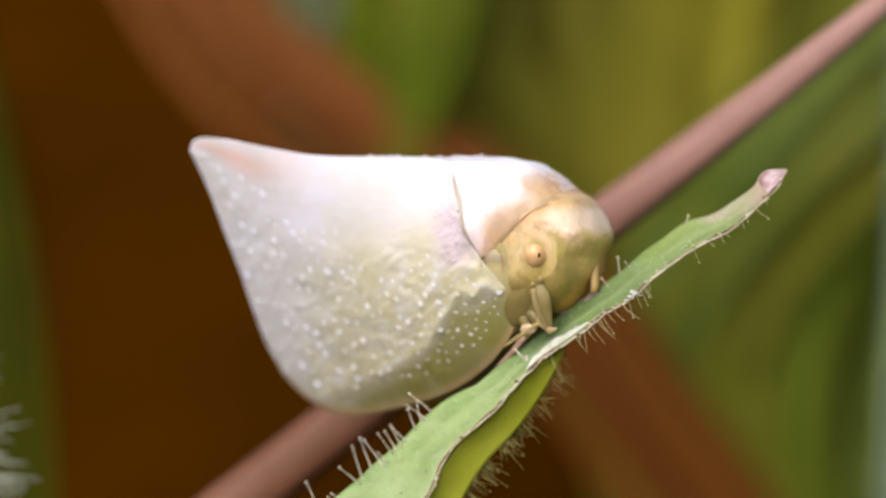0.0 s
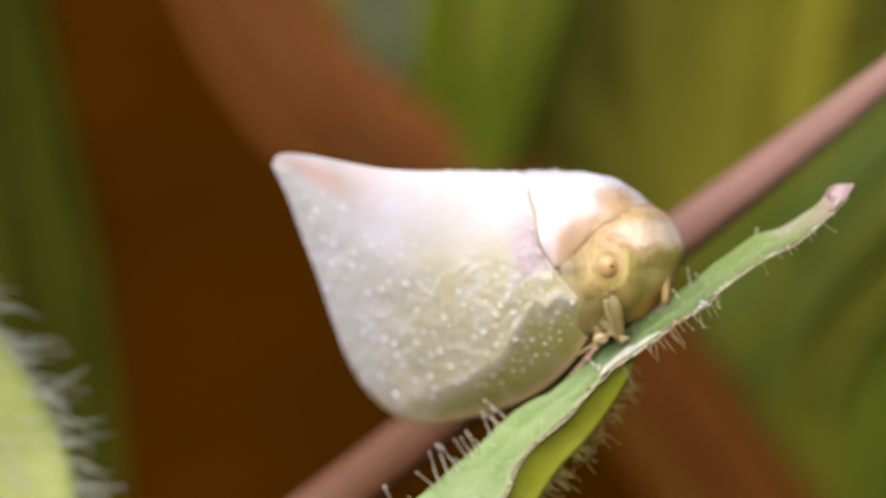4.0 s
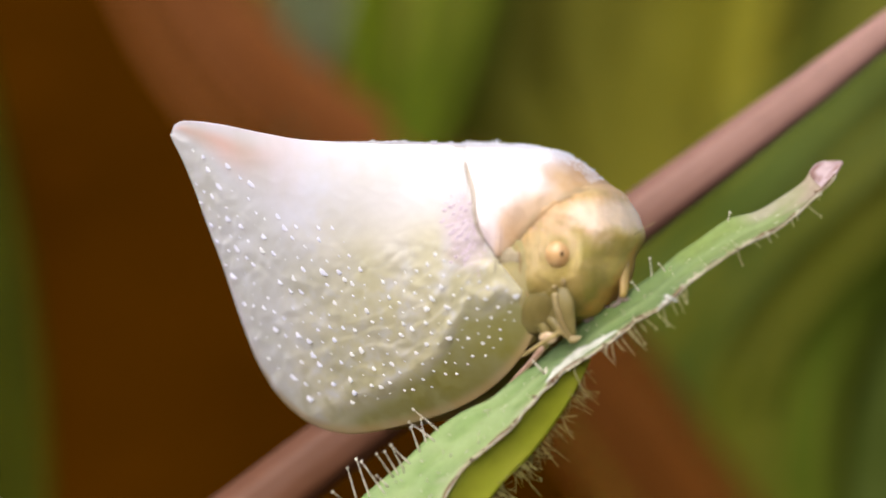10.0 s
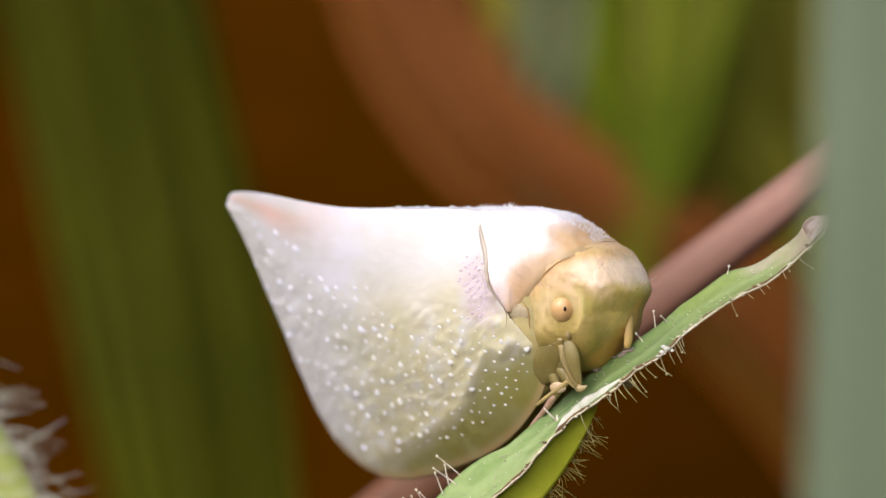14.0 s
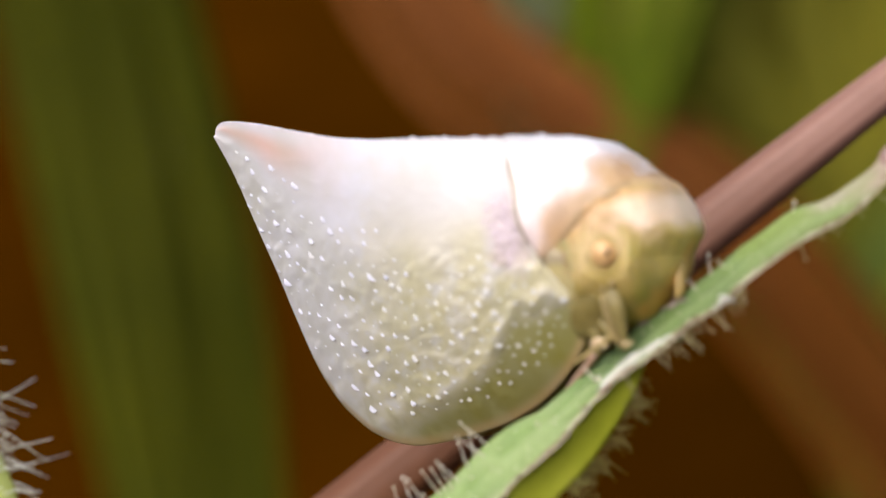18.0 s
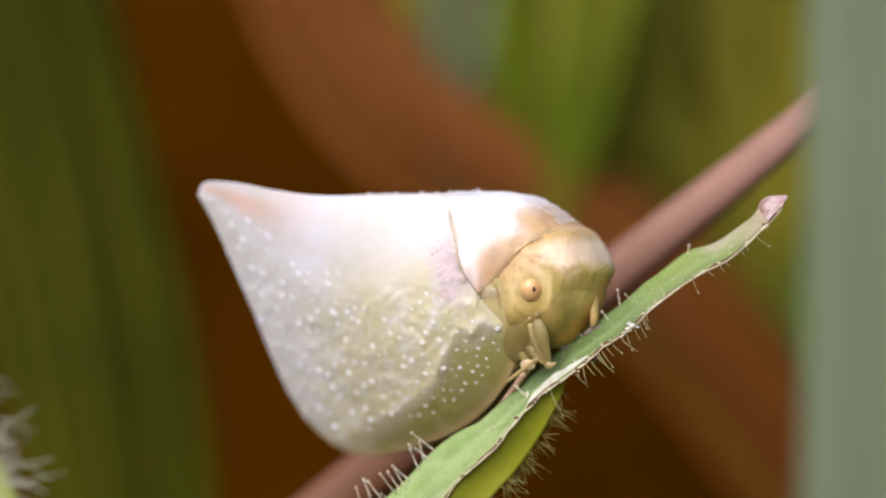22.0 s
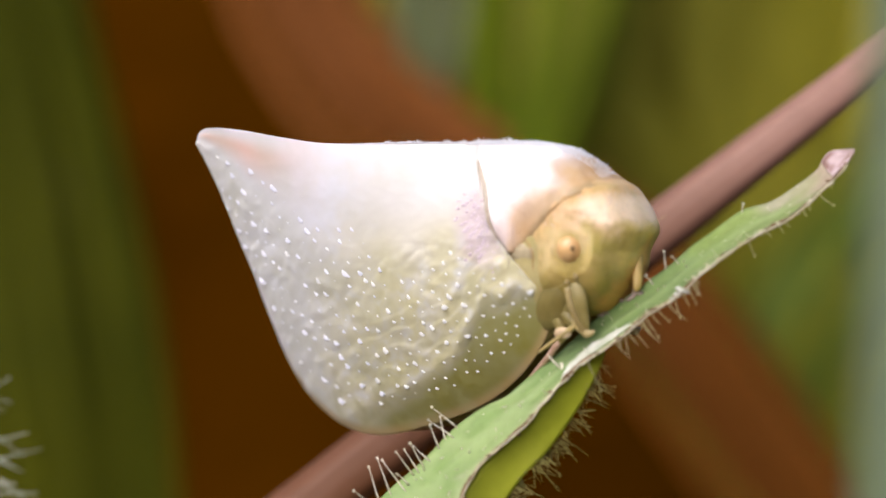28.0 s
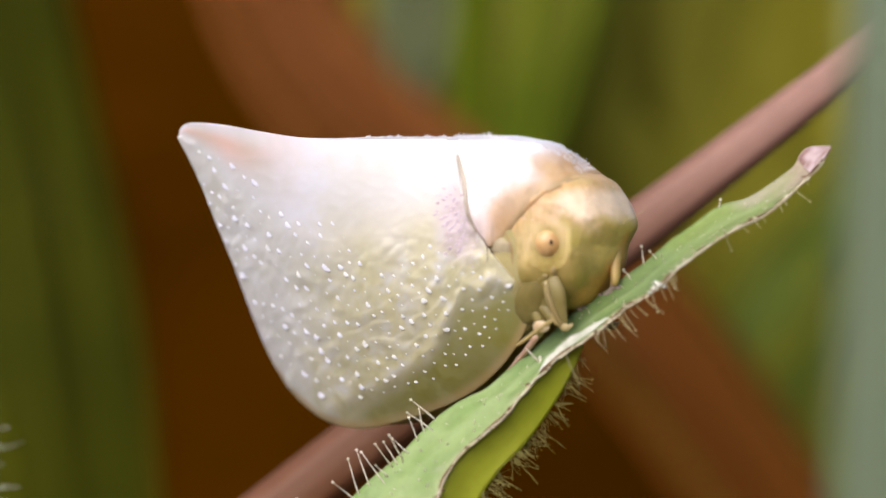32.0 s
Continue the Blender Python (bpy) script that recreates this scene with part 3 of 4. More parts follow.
# upright glandular hairs on the far edge
for i in range(60, N - 12):
    p = top[i]
    dens = 0.4 if p.x < 0.75 else (0.0 if p.x < 3.9 else 0.1)
    if rnd.random() < dens:
        ln = rnd.uniform(0.28, 0.7) if p.x < 2 else rnd.uniform(0.12, 0.3)
        lean = Vector((rnd.uniform(-1.0, -0.2) if p.x < 2 else rnd.uniform(-0.5, 0.1), rnd.uniform(-0.4, 0.3), rnd.uniform(0.6, 1.0))).normalized()
        root = leaf_face(i, rnd.uniform(0.0, 0.2), 0.02)
        one = Geo()
        hair(one, root, root + lean * ln, 0.015, (rnd.uniform(-0.06, 0.06), 0, rnd.uniform(-0.05, 0.05)), rnd.uniform(0.02, 0.03))
        part("hair", one, M_HAIR, lf)
# hairs below the margin, some with hooked ends
for i in range(100, N - 8):
    p = low[i]
    if p.x > 2.9 and rnd.random() < (0.6 if p.x < 4.7 else 0.24):
        ln = rnd.uniform(0.15, 0.56) * (1 - 0.5 * smooth(5.0, 6.2, p.x))
        hair(g, p, p + Vector((rnd.uniform(0.0, 0.6), rnd.uniform(-0.3, 0.6), -1)).normalized() * ln, 0.013, (rnd.uniform(-0.1, 0.55) * ln, 0, rnd.uniform(0, 0.25) * ln), 0.022 if rnd.random() < 0.3 else 0)
part("hairs", g, M_FINEHAIR, lf, "fine pale gland-tipped hairs", kind="stuff")
# tangled hairs on the folded half's edge
g = Geo()
for i in range(14, 80):
    for _ in range(rnd.choice((1, 3, 6, 9, 14))):
        p = edge[i] + Vector((rnd.uniform(-0.2, 0.03), rnd.uniform(0.0, 0.3), rnd.uniform(-0.1, 0.1)))
        ln = rnd.uniform(0.1, 0.46)
        hair(g, p, p + Vector((rnd.uniform(0.2, 1.0), rnd.uniform(-0.3, 0.9), rnd.uniform(-1, -0.1))).normalized() * ln, 0.009, (rnd.uniform(-0.25, 0.25), 0, rnd.uniform(-0.2, 0.15)), 0.016 if rnd.random() < 0.1 else 0)
part("fringe", g, M_FRINGE, lf, "tangled yellowish hairs", kind="stuff")
g = Geo()
# short hairs on the blade; the bright ones stand in for its glints
for _ in range(190):
    i, e = rnd.randrange(60, N - 16), rnd.uniform(0.1, 0.92)
    p = leaf_face(i, e, 0.02)
    hair(g, p, p + Vector((rnd.uniform(-0.6, 0.6), -0.5, rnd.uniform(-0.2, 0.6))).normalized() * rnd.uniform(0.04, 0.13), rnd.uniform(0.007, 0.016), n=4, steps=3)
part("bristles", g, M_HAIR, lf, "short pale bristles, some in place of glints", kind="stuff")
g = Geo()
g.tube(curve([(-6.6, -1.1, -13.2), (-10, 0, -20), (-14, 3, -45), (-20, 6, -236)], 30), 0.5, 8)
part("petiole", g, M_LEAF_UNDER, lf)

# ---------------------------------------------------------------- the planthopper
hop = thing("planthopper", "white waxy planthopper with a beige head resting on a leaf", "insect", turn=TURN, longer=1.042)
MID = 0.35
ridge = curve([(-4.6, 0, 0.76), (-4.61, 0, 0.86), (-4.52, 0, 0.96), (-4.3, 0, 1.0), (-3.68, 0, 0.94), (-2.77, 0, 0.77), (-1.87, 0, 0.64), (-0.4, 0, 0.6), (1.15, 0, 0.56)], 150)
rim = curve([(-4.6, 0, 0.76), (-4.55, 0, 0.64), (-4.25, 0, 0.07), (-3.49, 0, -1.46), (-2.54, 0, -3.34), (-1.66, 0, -4.23), (-0.7, 0, -4.52), (0.49, 0, -4.3), (1.53, 0, -3.91), (2.28, 0, -3.34), (2.74, 0, -2.62), (2.68, 0, -2.05)], 150)
SEAM = [(2.3, -1.95), (2.08, -2.06), (1.65, -2.12), (1.49, -2.32), (1.32, -2.62), (1.15, -2.92), (0.93, -3.16), (0.6, -3.37), (0.26, -3.6), (-0.6, -3.95), (-1.5, -4.3)]


def seam_side(u, w):
    """How far below the seam that parts the coarse field from the smooth front field."""
    if u > SEAM[0][0]:
        return SEAM[0][1] - w
    for (a, b), (c, d) in zip(SEAM, SEAM[1:]):
        if c <= u <= a:
            return (b + (d - b) * (a - u) / (a - c) - w) * 0.75
    return -1.0


def wing_at(s, r, side):
    i = min(int(s * 150), 149)
    k = s * 150 - i
    a, b = ridge[i].lerp(ridge[i + 1], k), rim[i].lerp(rim[i + 1], k)
    p = a.lerp(b, r)
    p.x -= 0.24 * math.sin(math.pi * r) * smooth(0.6, 1.0, s)
    amp = 0.06 + 0.9 * smooth(0.0, 0.8, s)
    v = amp * math.sin(min(r / 0.72, 1.0) * math.pi / 2) ** 0.9
    v += 0.035 * smooth(0.88, 1.0, s) * smooth(0.55, 0.8, r)
    v -= 0.16 * amp * clamp((r - 0.8) / 0.2) ** 2
    u, w = p.x, p.z
    low_field = smooth(-0.05, 0.25, seam_side(u, w))
    v -= 0.05 * low_field
    v += 0.022 * math.exp(-((seam_side(u, w) + 0.03) / 0.1) ** 2)
    # rounded shoulder lobe over the wing base
    v += 0.035 * smooth(0.42, 0.2, math.hypot((u - 1.9) / 1.15, w + 1.8))
    q = Vector((u, w, 4 if side > 0 else 9))
    coarse = smooth(0.25, 0.5, r) * (1 - low_field) * smooth(0.0, 0.05, 1 - r)
    fan, reach = math.atan2(w + 1.2, u - 2.9), math.hypot(w + 1.2, u - 2.9)
    vein = Vector((fan * 9, reach * 1.1, q.z))
    v += coarse * 0.007 * (1 - 2 * abs(noise.noise(vein)))
    v += coarse * 0.02 * noise.noise(q * 2.6 + Vector((0, 5, 0))) + coarse * 0.014 * noise.noise(q * 6 + Vector((2, 5, 0)))
    # low scale-like bumps, each with a steeper front
    warp = Vector((0.12 * noise.noise(q * 2.1), 0.12 * noise.noise(q * 2.1 + Vector((7, 3, 0))), 0))
    dist = noise.voronoi(Vector((u * 3.0 + 4 * warp.x, w * 3.5 + 4 * warp.y, q.z)))[0]
    v += coarse * 0.045 * smooth(0.7, 0.0, dist[0]) * (0.6 + 0.8 * noise.noise(q * 1.7))
    v += coarse * 0.006 * (1 - 2 * abs(noise.noise(q * 4.5 + Vector((3, 1, 0)))))
    # the hind part of the coarse field lies in layered folds along the seam
    d = -seam_side(u, w)
    if 0 < d < 1.6 and u < 2.2:
        k = d / 0.27 + 0.7 * noise.noise(q * 1.5)
        v += 0.013 * (k - math.floor(k)) ** 1.5 * smooth(1.6, 0.6, d) * smooth(0.0, 0.05, d) * smooth(2.1, 1.5, u) * smooth(-1.6, -0.4, u)
    v += 0.03 * noise.noise(q * 1.2) * smooth(0.03, 0.2, r)
    v += 0.005 * (1 - 2 * abs(noise.noise(Vector((u * 2.2 + 0.8 * w, w * 3.4, q.z + 3))))) * smooth(0.06, 0.18, r) * smooth(0.5, 0.35, r)
    v += 0.0012 * noise.noise(q * 11)
    return Vector((p.x, MID - side * max(v - 0.004, 0.0015), p.z))


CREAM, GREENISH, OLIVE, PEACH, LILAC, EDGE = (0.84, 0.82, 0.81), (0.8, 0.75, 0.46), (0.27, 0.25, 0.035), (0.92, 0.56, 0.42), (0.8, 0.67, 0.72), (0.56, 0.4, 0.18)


def wing_colour(s, r):
    p = wing_at(s, r, 1)
    u, w = p.x, p.z
    n = noise.noise(Vector((u * 1.3, w * 1.3, 0))) * 0.25
    c = mixed(CREAM, GREENISH, smooth(0.16, 0.58, r + n * 0.25) * (0.92 + 0.4 * n))
    bloom = noise.noise(Vector((u * 2.2, w * 2.2, 13))) + 0.5 * noise.noise(Vector((u * 6, w * 6, 13)))
    c = mixed(c, (0.9, 0.88, 0.84), 0.36 * smooth(-0.1, 0.5, bloom + 0.25 * smooth(0.4, -2.0, u)) * smooth(0.3, 0.5, r))
    c = mixed(c, (0.86, 0.88, 0.98), 0.7 * smooth(-0.6, -2.4, u + 0.7 * bloom))
    vein = abs(noise.noise(Vector((u * 2.6, w * 2.6, 4))))
    c = mixed(c, CREAM, 0.35 * smooth(0.12, 0.0, vein) * smooth(0.3, 0.6, r))
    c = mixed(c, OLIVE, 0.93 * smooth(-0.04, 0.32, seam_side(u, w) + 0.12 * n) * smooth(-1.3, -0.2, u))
    c = mixed(c, PEACH, smooth(0.55, 0.12, s) * smooth(0.38, 0.02, r + n * 0.3))
    c = mixed(c, LILAC, 0.85 * smooth(0.75, 0.15, math.hypot((u - 1.55) / 1.0, (w + 0.95) / 1.25) + n))
    c = mixed(c, EDGE, 0.8 * smooth(0.955, 0.99, r) * smooth(0.25, 0.45, s))
    # a whitish hem round the tip and down the hind edge
    c = mixed(c, (0.9, 0.86, 0.9), smooth(0.1, 0.02, min(r * (0.4 + s), 1 - r if s < 0.42 else 1.0, 0.02 + s)) * smooth(0.5, 0.3, s))
    # soft cloudy wax, bluish over the hind part
    cloud = noise.noise(Vector((u * 3.1 + 5, w * 3.6, 21))) + 0.4 * noise.noise(Vector((u * 8, w * 8, 21)))
    c = mixed(c, (0.92, 0.93, 0.98), 0.45 * smooth(0.12, 0.5, cloud) * smooth(0.35, 0.55, r) * smooth(0.1, -0.1, seam_side(u, w)))
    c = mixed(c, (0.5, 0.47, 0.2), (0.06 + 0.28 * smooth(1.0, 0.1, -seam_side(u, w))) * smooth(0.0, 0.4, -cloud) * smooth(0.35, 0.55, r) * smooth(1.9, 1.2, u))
    return c


def wing_geo(side, ns, nr):
    rows, cols = [], []
    for i in range(ns + 1):
        s = 0.004 + 0.996 * i / ns
        rows.append([wing_at(s, j / nr, side) for j in range(nr + 1)])
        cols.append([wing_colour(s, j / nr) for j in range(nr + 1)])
    back = [[p + Vector((0, side * 0.05 * min(1, 4 * j / nr, 8 * (nr - j) / nr) + side * 0.004, 0)) for j, p in enumerate(row)] for row in rows]
    return Geo().grid([a + b[::-1] for a, b in zip(rows, back)], True, [c + c[::-1] for c in cols], caps=True)


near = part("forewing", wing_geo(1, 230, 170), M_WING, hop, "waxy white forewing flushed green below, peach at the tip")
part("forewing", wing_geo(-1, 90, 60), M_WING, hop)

# wax grains stand in loose rows on the lower wing
rnd = random.Random(5)
kept = []


def lump(k, seed, mat):
    g = Geo().ball((0, 0, 0), 1.0, 12, 8, (1.0, 1.0, k))
    g.v = [tuple(Vector(v) * (1 + 0.22 * noise.noise(Vector(v) * 1.3 + Vector((seed * 7, 0, 0))))) for v in g.v]
    return g.mesh("wax_grain", mat)


grain_me = [lump(k, i, M_WAX) for i, k in enumerate((0.85, 0.9, 1.0, 1.1, 1.2, 1.0))]
soft_me = [lump(k, 9 + i, M_SOFTWAX) for i, k in enumerate((0.9, 1.0, 1.2, 1.3))]
for _ in range(8000):
    s, r = rnd.uniform(0.08, 0.995), rnd.uniform(0.2, 0.9)
    p = wing_at(s, r, 1)
    low_side = seam_side(p.x, p.z) > 0.1
    if not low_side and (r < 0.44 - 0.16 * smooth(0.5, -2.0, p.x) + 0.14 * noise.noise(p * 0.8) or (p.x > 1.2 and p.z > -1.7)):
        continue
    if low_side and (p.x > 2.5 or (r < 0.75 and s < 0.8)):
        continue
    rear = smooth(0.0, -1.3, p.x)
    gap = 0.15 if low_side else 0.17 + 0.02 * rear + 0.12 * max(0.0, noise.noise(p * 1.6))
    if any((p - q).length < gap for q in kept) or rnd.random() < 0.12:
        continue
    kept.append(p)
    size = rnd.uniform(0.02, 0.042) if low_side else (0.022 + 0.045 * rnd.random() ** 1.8) * (1 + 0.3 * rear)
    gr = new("wax_grain", rnd.choice(soft_me if rnd.random() < 0.9 * rear else grain_me))
    gr.parent = near
    gr.matrix_basis = Matrix.LocRotScale((p + Vector((0, 0.006 + 0.012 * rear, 0))) * MM, Euler((0, rnd.uniform(0, 6), 0)), (size, size * (0.36 - 0.16 * rear), size))
# coarse pinkish wax by the wing base
g = Geo()
for _ in range(420):
    a = rnd.uniform(-1, 1)
    u, w = 1.48 - 0.24 * a + rnd.gauss(0, 0.17), -1.0 + 0.42 * a + rnd.gauss(0, 0.15)
    best = min(((wing_at(0.86 + 0.14 * i / 12, 0.3 + 0.5 * j / 14, 1)) for i in range(13) for j in range(15)), key=lambda q: (q.x - u) ** 2 + (q.z - w) ** 2)
    if (best.x - u) ** 2 + (best.z - w) ** 2 < 0.02:
        g.ball((u, best.y + 0.01, w), rnd.uniform(0.012, 0.034), 7, 5, (1.3, 0.22, 0.9))
M_LILACWAX = material("lilac_wax", (0.88, 0.78, 0.84), 0.9, (0.84, 0.72, 0.78), 2500, thin=0.3, spec=0.2)
part("crumbled_wax", g, M_LILACWAX, near, "lilac wax crumbs", kind="stuff")


def station(table, u):
    for (a, *p), (b, *q) in zip(table, table[1:]):
        if u <= b:
            k = clamp((u - a) / (b - a))
            return [x + (y - x) * k for x, y in zip(p, q)]
    return table[-1][1:]


def shell(table, u0, u1, nu, na, a0, a1, colour, bumps=0.012, power=2.4, grow=0.0):
    """Cross-sections set across the body; each row of the table: place along it, top, underside, half width."""
    rows, cols = [], []
    for i in range(nu + 1):
        u = u0 + (u1 - u0) * i / nu
        hi, lo, hw = station(table, u)
        row, col = [], []
        for j in range(na + 1):
            a = a0 + (a1 - a0) * j / na
            c, s = math.cos(a), math.sin(a)
            x = math.copysign(abs(s) ** (2 / power), s) * (hw + grow)
            z = (hi + lo) / 2 + math.copysign(abs(c) ** (2 / power), c) * ((hi - lo) / 2 + grow)
            k = bumps * (noise.noise(Vector((u * 7, x * 7, z * 7))) + 0.6 * noise.noise(Vector((u * 17, x * 17, z * 17))))
            row.append((u, MID - x * (1 + k), z + k))
            col.append(colour(u, -x, z))
        rows.append(row)
        cols.append(col)
    return rows, cols


HEAD_POWER = 3.0
HEAD = [(2.0, 0.2, -2.5, 0.66), (2.35, 0.26, -2.5, 0.86), (2.65, 0.28, -2.5, 0.93), (2.95, 0.2, -2.45, 0.95), (3.15, 0.14, -2.45, 0.97), (3.42, 0.0, -2.4, 0.94), (3.6, -0.1, -2.3, 0.91), (3.78, -0.2, -2.12, 0.86), (3.93, -0.39, -1.94, 0.76), (4.06, -0.54, -1.8, 0.62), (4.14, -0.68, -1.66, 0.44), (4.19, -0.86, -1.5, 0.22), (4.22, -1.04, -1.25, 0.03)]
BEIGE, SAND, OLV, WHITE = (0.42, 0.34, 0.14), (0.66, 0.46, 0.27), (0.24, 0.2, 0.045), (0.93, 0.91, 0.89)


def head_colour(u, v, w):
    q = Vector((u, v, w))
    n = 0.18 * noise.noise(q * 3) + 0.08 * noise.noise(q * 9)
    low = station(HEAD, u)[1]
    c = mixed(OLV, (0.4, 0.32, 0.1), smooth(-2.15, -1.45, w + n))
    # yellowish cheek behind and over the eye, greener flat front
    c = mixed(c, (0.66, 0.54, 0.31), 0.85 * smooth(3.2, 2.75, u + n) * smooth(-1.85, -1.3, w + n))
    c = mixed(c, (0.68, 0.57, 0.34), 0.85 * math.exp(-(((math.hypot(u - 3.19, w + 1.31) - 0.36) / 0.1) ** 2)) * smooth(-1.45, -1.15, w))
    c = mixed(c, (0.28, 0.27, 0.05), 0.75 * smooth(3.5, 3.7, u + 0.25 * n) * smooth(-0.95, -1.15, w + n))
    c = mixed(c, (0.56, 0.48, 0.23), 0.5 * math.exp(-(((u - 3.5 + 0.1 * (w + 1.3)) / 0.1) ** 2)) * smooth(-0.9, -1.05, w) * smooth(-1.8, -1.5, w))
    # powdery pinkish brow, tan forehead
    c = mixed(c, SAND, smooth(-1.02, -0.7, w + n))
    c = mixed(c, (0.72, 0.55, 0.4), 0.85 * math.exp(-(((w + 0.72 + n - 0.1 * (u - 3.4)) / 0.2) ** 2)) * smooth(2.8, 3.3, u))
    c = mixed(c, (0.86, 0.78, 0.68), 0.8 * smooth(-0.1, 0.25, noise.noise(q * 6)) * math.exp(-(((u - 3.75) / 0.25) ** 2 + ((w + 0.62) / 0.25) ** 2)))
    c = mixed(c, (0.72, 0.45, 0.18), 0.75 * math.exp(-(((u - 3.42) / 0.36) ** 2 + ((w + 0.36) / 0.14) ** 2)))
    c = mixed(c, (0.72, 0.44, 0.2), 0.7 * smooth(1.0, 0.3, math.hypot((u - 2.5) / 0.36, (w + 0.92) / 0.3) + n))
    # yellow rim down the front, rusty lower edge
    c = mixed(c, (0.58, 0.46, 0.13), 0.75 * smooth(3.96, 4.1, u + 0.3 * n) * smooth(-0.75, -0.9, w))
    c = mixed(c, (0.6, 0.32, 0.08), 0.8 * smooth(0.2, 0.03, w - low + 0.5 * n) * smooth(3.3, 3.6, u))
    c = mixed(c, (0.7, 0.56, 0.38), 0.3 * smooth(0.05, 0.45, noise.noise(q * 4.2 + Vector((5, 0, 0)))) * smooth(-1.9, -1.1, w))
    c = mixed(c, (0.36, 0.31, 0.09), 0.35 * smooth(0.05, 0.5, noise.noise(q * 3.4 + Vector((0, 9, 0)))))
    c = mixed(c, (0.3, 0.24, 0.08), 0.3 * smooth(0.2, 0.5, noise.noise(q * 12)))
    c = mixed(c, (0.92, 0.8, 0.68), 0.6 * smooth(-1.05, -0.75, w + n) * smooth(-0.3, -0.5, w) * smooth(3.2, 3.6, u))
    return tuple(x * k for x, k in zip(c, (1.07, 1.02, 0.93)))


def head_v(u, w):
    """How far the side of the head stands out from the middle."""
    hi, lo, hw = station(HEAD, u)
    c = clamp(abs(w - (hi + lo) / 2) / ((hi - lo) / 2))
    return hw * (1 - c**HEAD_POWER) ** (1 / HEAD_POWER)


def on_head(u, w, out=0.0, side=1):
    return Vector((u, MID - side * (head_v(u, w) + out), w))


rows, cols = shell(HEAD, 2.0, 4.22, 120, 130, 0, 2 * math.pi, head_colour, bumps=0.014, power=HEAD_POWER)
for row in rows:
    for k, (u, y, z) in enumerate(row):
        v = MID - y
        # hollow cheek, socket round the eye, and the edge between cheek and face
        dent = 0.07 * math.exp(-(((u - 2.8) / 0.2) ** 2 + ((z + 1.8) / 0.3) ** 2)) + 0.05 * math.exp(-(((u - 3.56) / 0.12) ** 2 + ((z + 1.45) / 0.3) ** 2))
        lift = 0.035 * math.exp(-((math.hypot(u - 3.19, z + 1.31) - 0.31) / 0.06) ** 2)
        dent += 0.03 * math.exp(-((math.hypot(u - 3.19, z + 1.31) - 0.44) / 0.06) ** 2)
        # folds over the brow
        lift += 0.012 * math.sin(9 * (z + 0.35 * u)) * smooth(-1.0, -0.8, z) * smooth(-0.2, -0.4, z)
        lift += 0.01 * noise.noise(Vector((u * 2.4, z * 3.2, 4))) + 0.01 * noise.noise(Vector((u * 8, z * 8, 4)))
        dent += 0.045 * math.exp(-(((u - 3.35) / 0.35) ** 2 + ((z + 0.64) / 0.12) ** 2))
        lift += 0.05 * math.exp(-(((z + 0.84 + 0.08 * (u - 3.4)) / 0.07) ** 2)) * smooth(2.7, 3.0, u) * smooth(4.05, 3.8, u)
        dent += 0.05 * math.exp(-(((u - 3.72) / 0.13) ** 2 + ((z + 1.5) / 0.4) ** 2))
        # the brow juts out over the flat face
        jut = 0.04 * math.exp(-(((z + 0.95) / 0.14) ** 2)) - 0.13 * smooth(-1.0, -1.4, z)
        row[k] = (u + jut * smooth(3.5, 4.1, u), y - math.copysign(lift - dent, v) * smooth(0.2, 0.5, abs(v)), z)
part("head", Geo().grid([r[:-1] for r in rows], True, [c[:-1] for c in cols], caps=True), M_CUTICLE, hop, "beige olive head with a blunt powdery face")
THORAX = [(0.6, -0.3, -2.2, 0.1), (1.2, -0.2, -2.4, 0.25), (1.6, -0.1, -2.4, 0.45), (2.0, 0.0, -2.6, 0.55), (2.6, 0.1, -2.55, 0.66), (3.0, 0.1, -2.4, 0.74)]
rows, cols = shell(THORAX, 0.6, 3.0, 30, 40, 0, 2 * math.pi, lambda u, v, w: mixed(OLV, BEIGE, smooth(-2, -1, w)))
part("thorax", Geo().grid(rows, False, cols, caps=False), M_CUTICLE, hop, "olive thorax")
ABD = [(-2.2, -1.2, -1.6, 0.05), (-1.2, -0.6, -2.4, 0.3), (0.2, -0.2, -2.9, 0.5), (1.4, 0.0, -2.9, 0.62), (2.2, -0.2, -2.6, 0.6)]
rows, cols = shell(ABD, -2.2, 2.2, 24, 24, 0, 2 * math.pi, lambda u, v, w: OLV)
part("abdomen", Geo().grid(rows, False, cols, caps=True), M_CUTICLE, hop)

# the white pronotum caps the back, down to a slanting front edge
PRO = [(0.9, 0.54, -2.3, 0.12), (1.3, 0.555, -2.4, 0.42), (1.57, 0.55, -2.4, 0.76), (1.85, 0.54, -2.5, 0.95), (2.21, 0.53, -2.5, 1.0), (2.83, 0.42, -2.45, 1.02), (3.2, 0.22, -2.4, 1.0), (3.4, 0.05, -2.35, 0.97), (3.6, -0.09, -2.3, 0.93)]
LOWER = [(0.9, -0.9), (1.5, -1.22), (2.05, -1.36), (2.2, -1.34), (2.35, -1.24), (2.5, -1.08), (2.6, -0.96), (2.73, -0.82), (2.89, -0.63), (3.1, -0.46), (3.33, -0.35), (3.6, -0.2)]


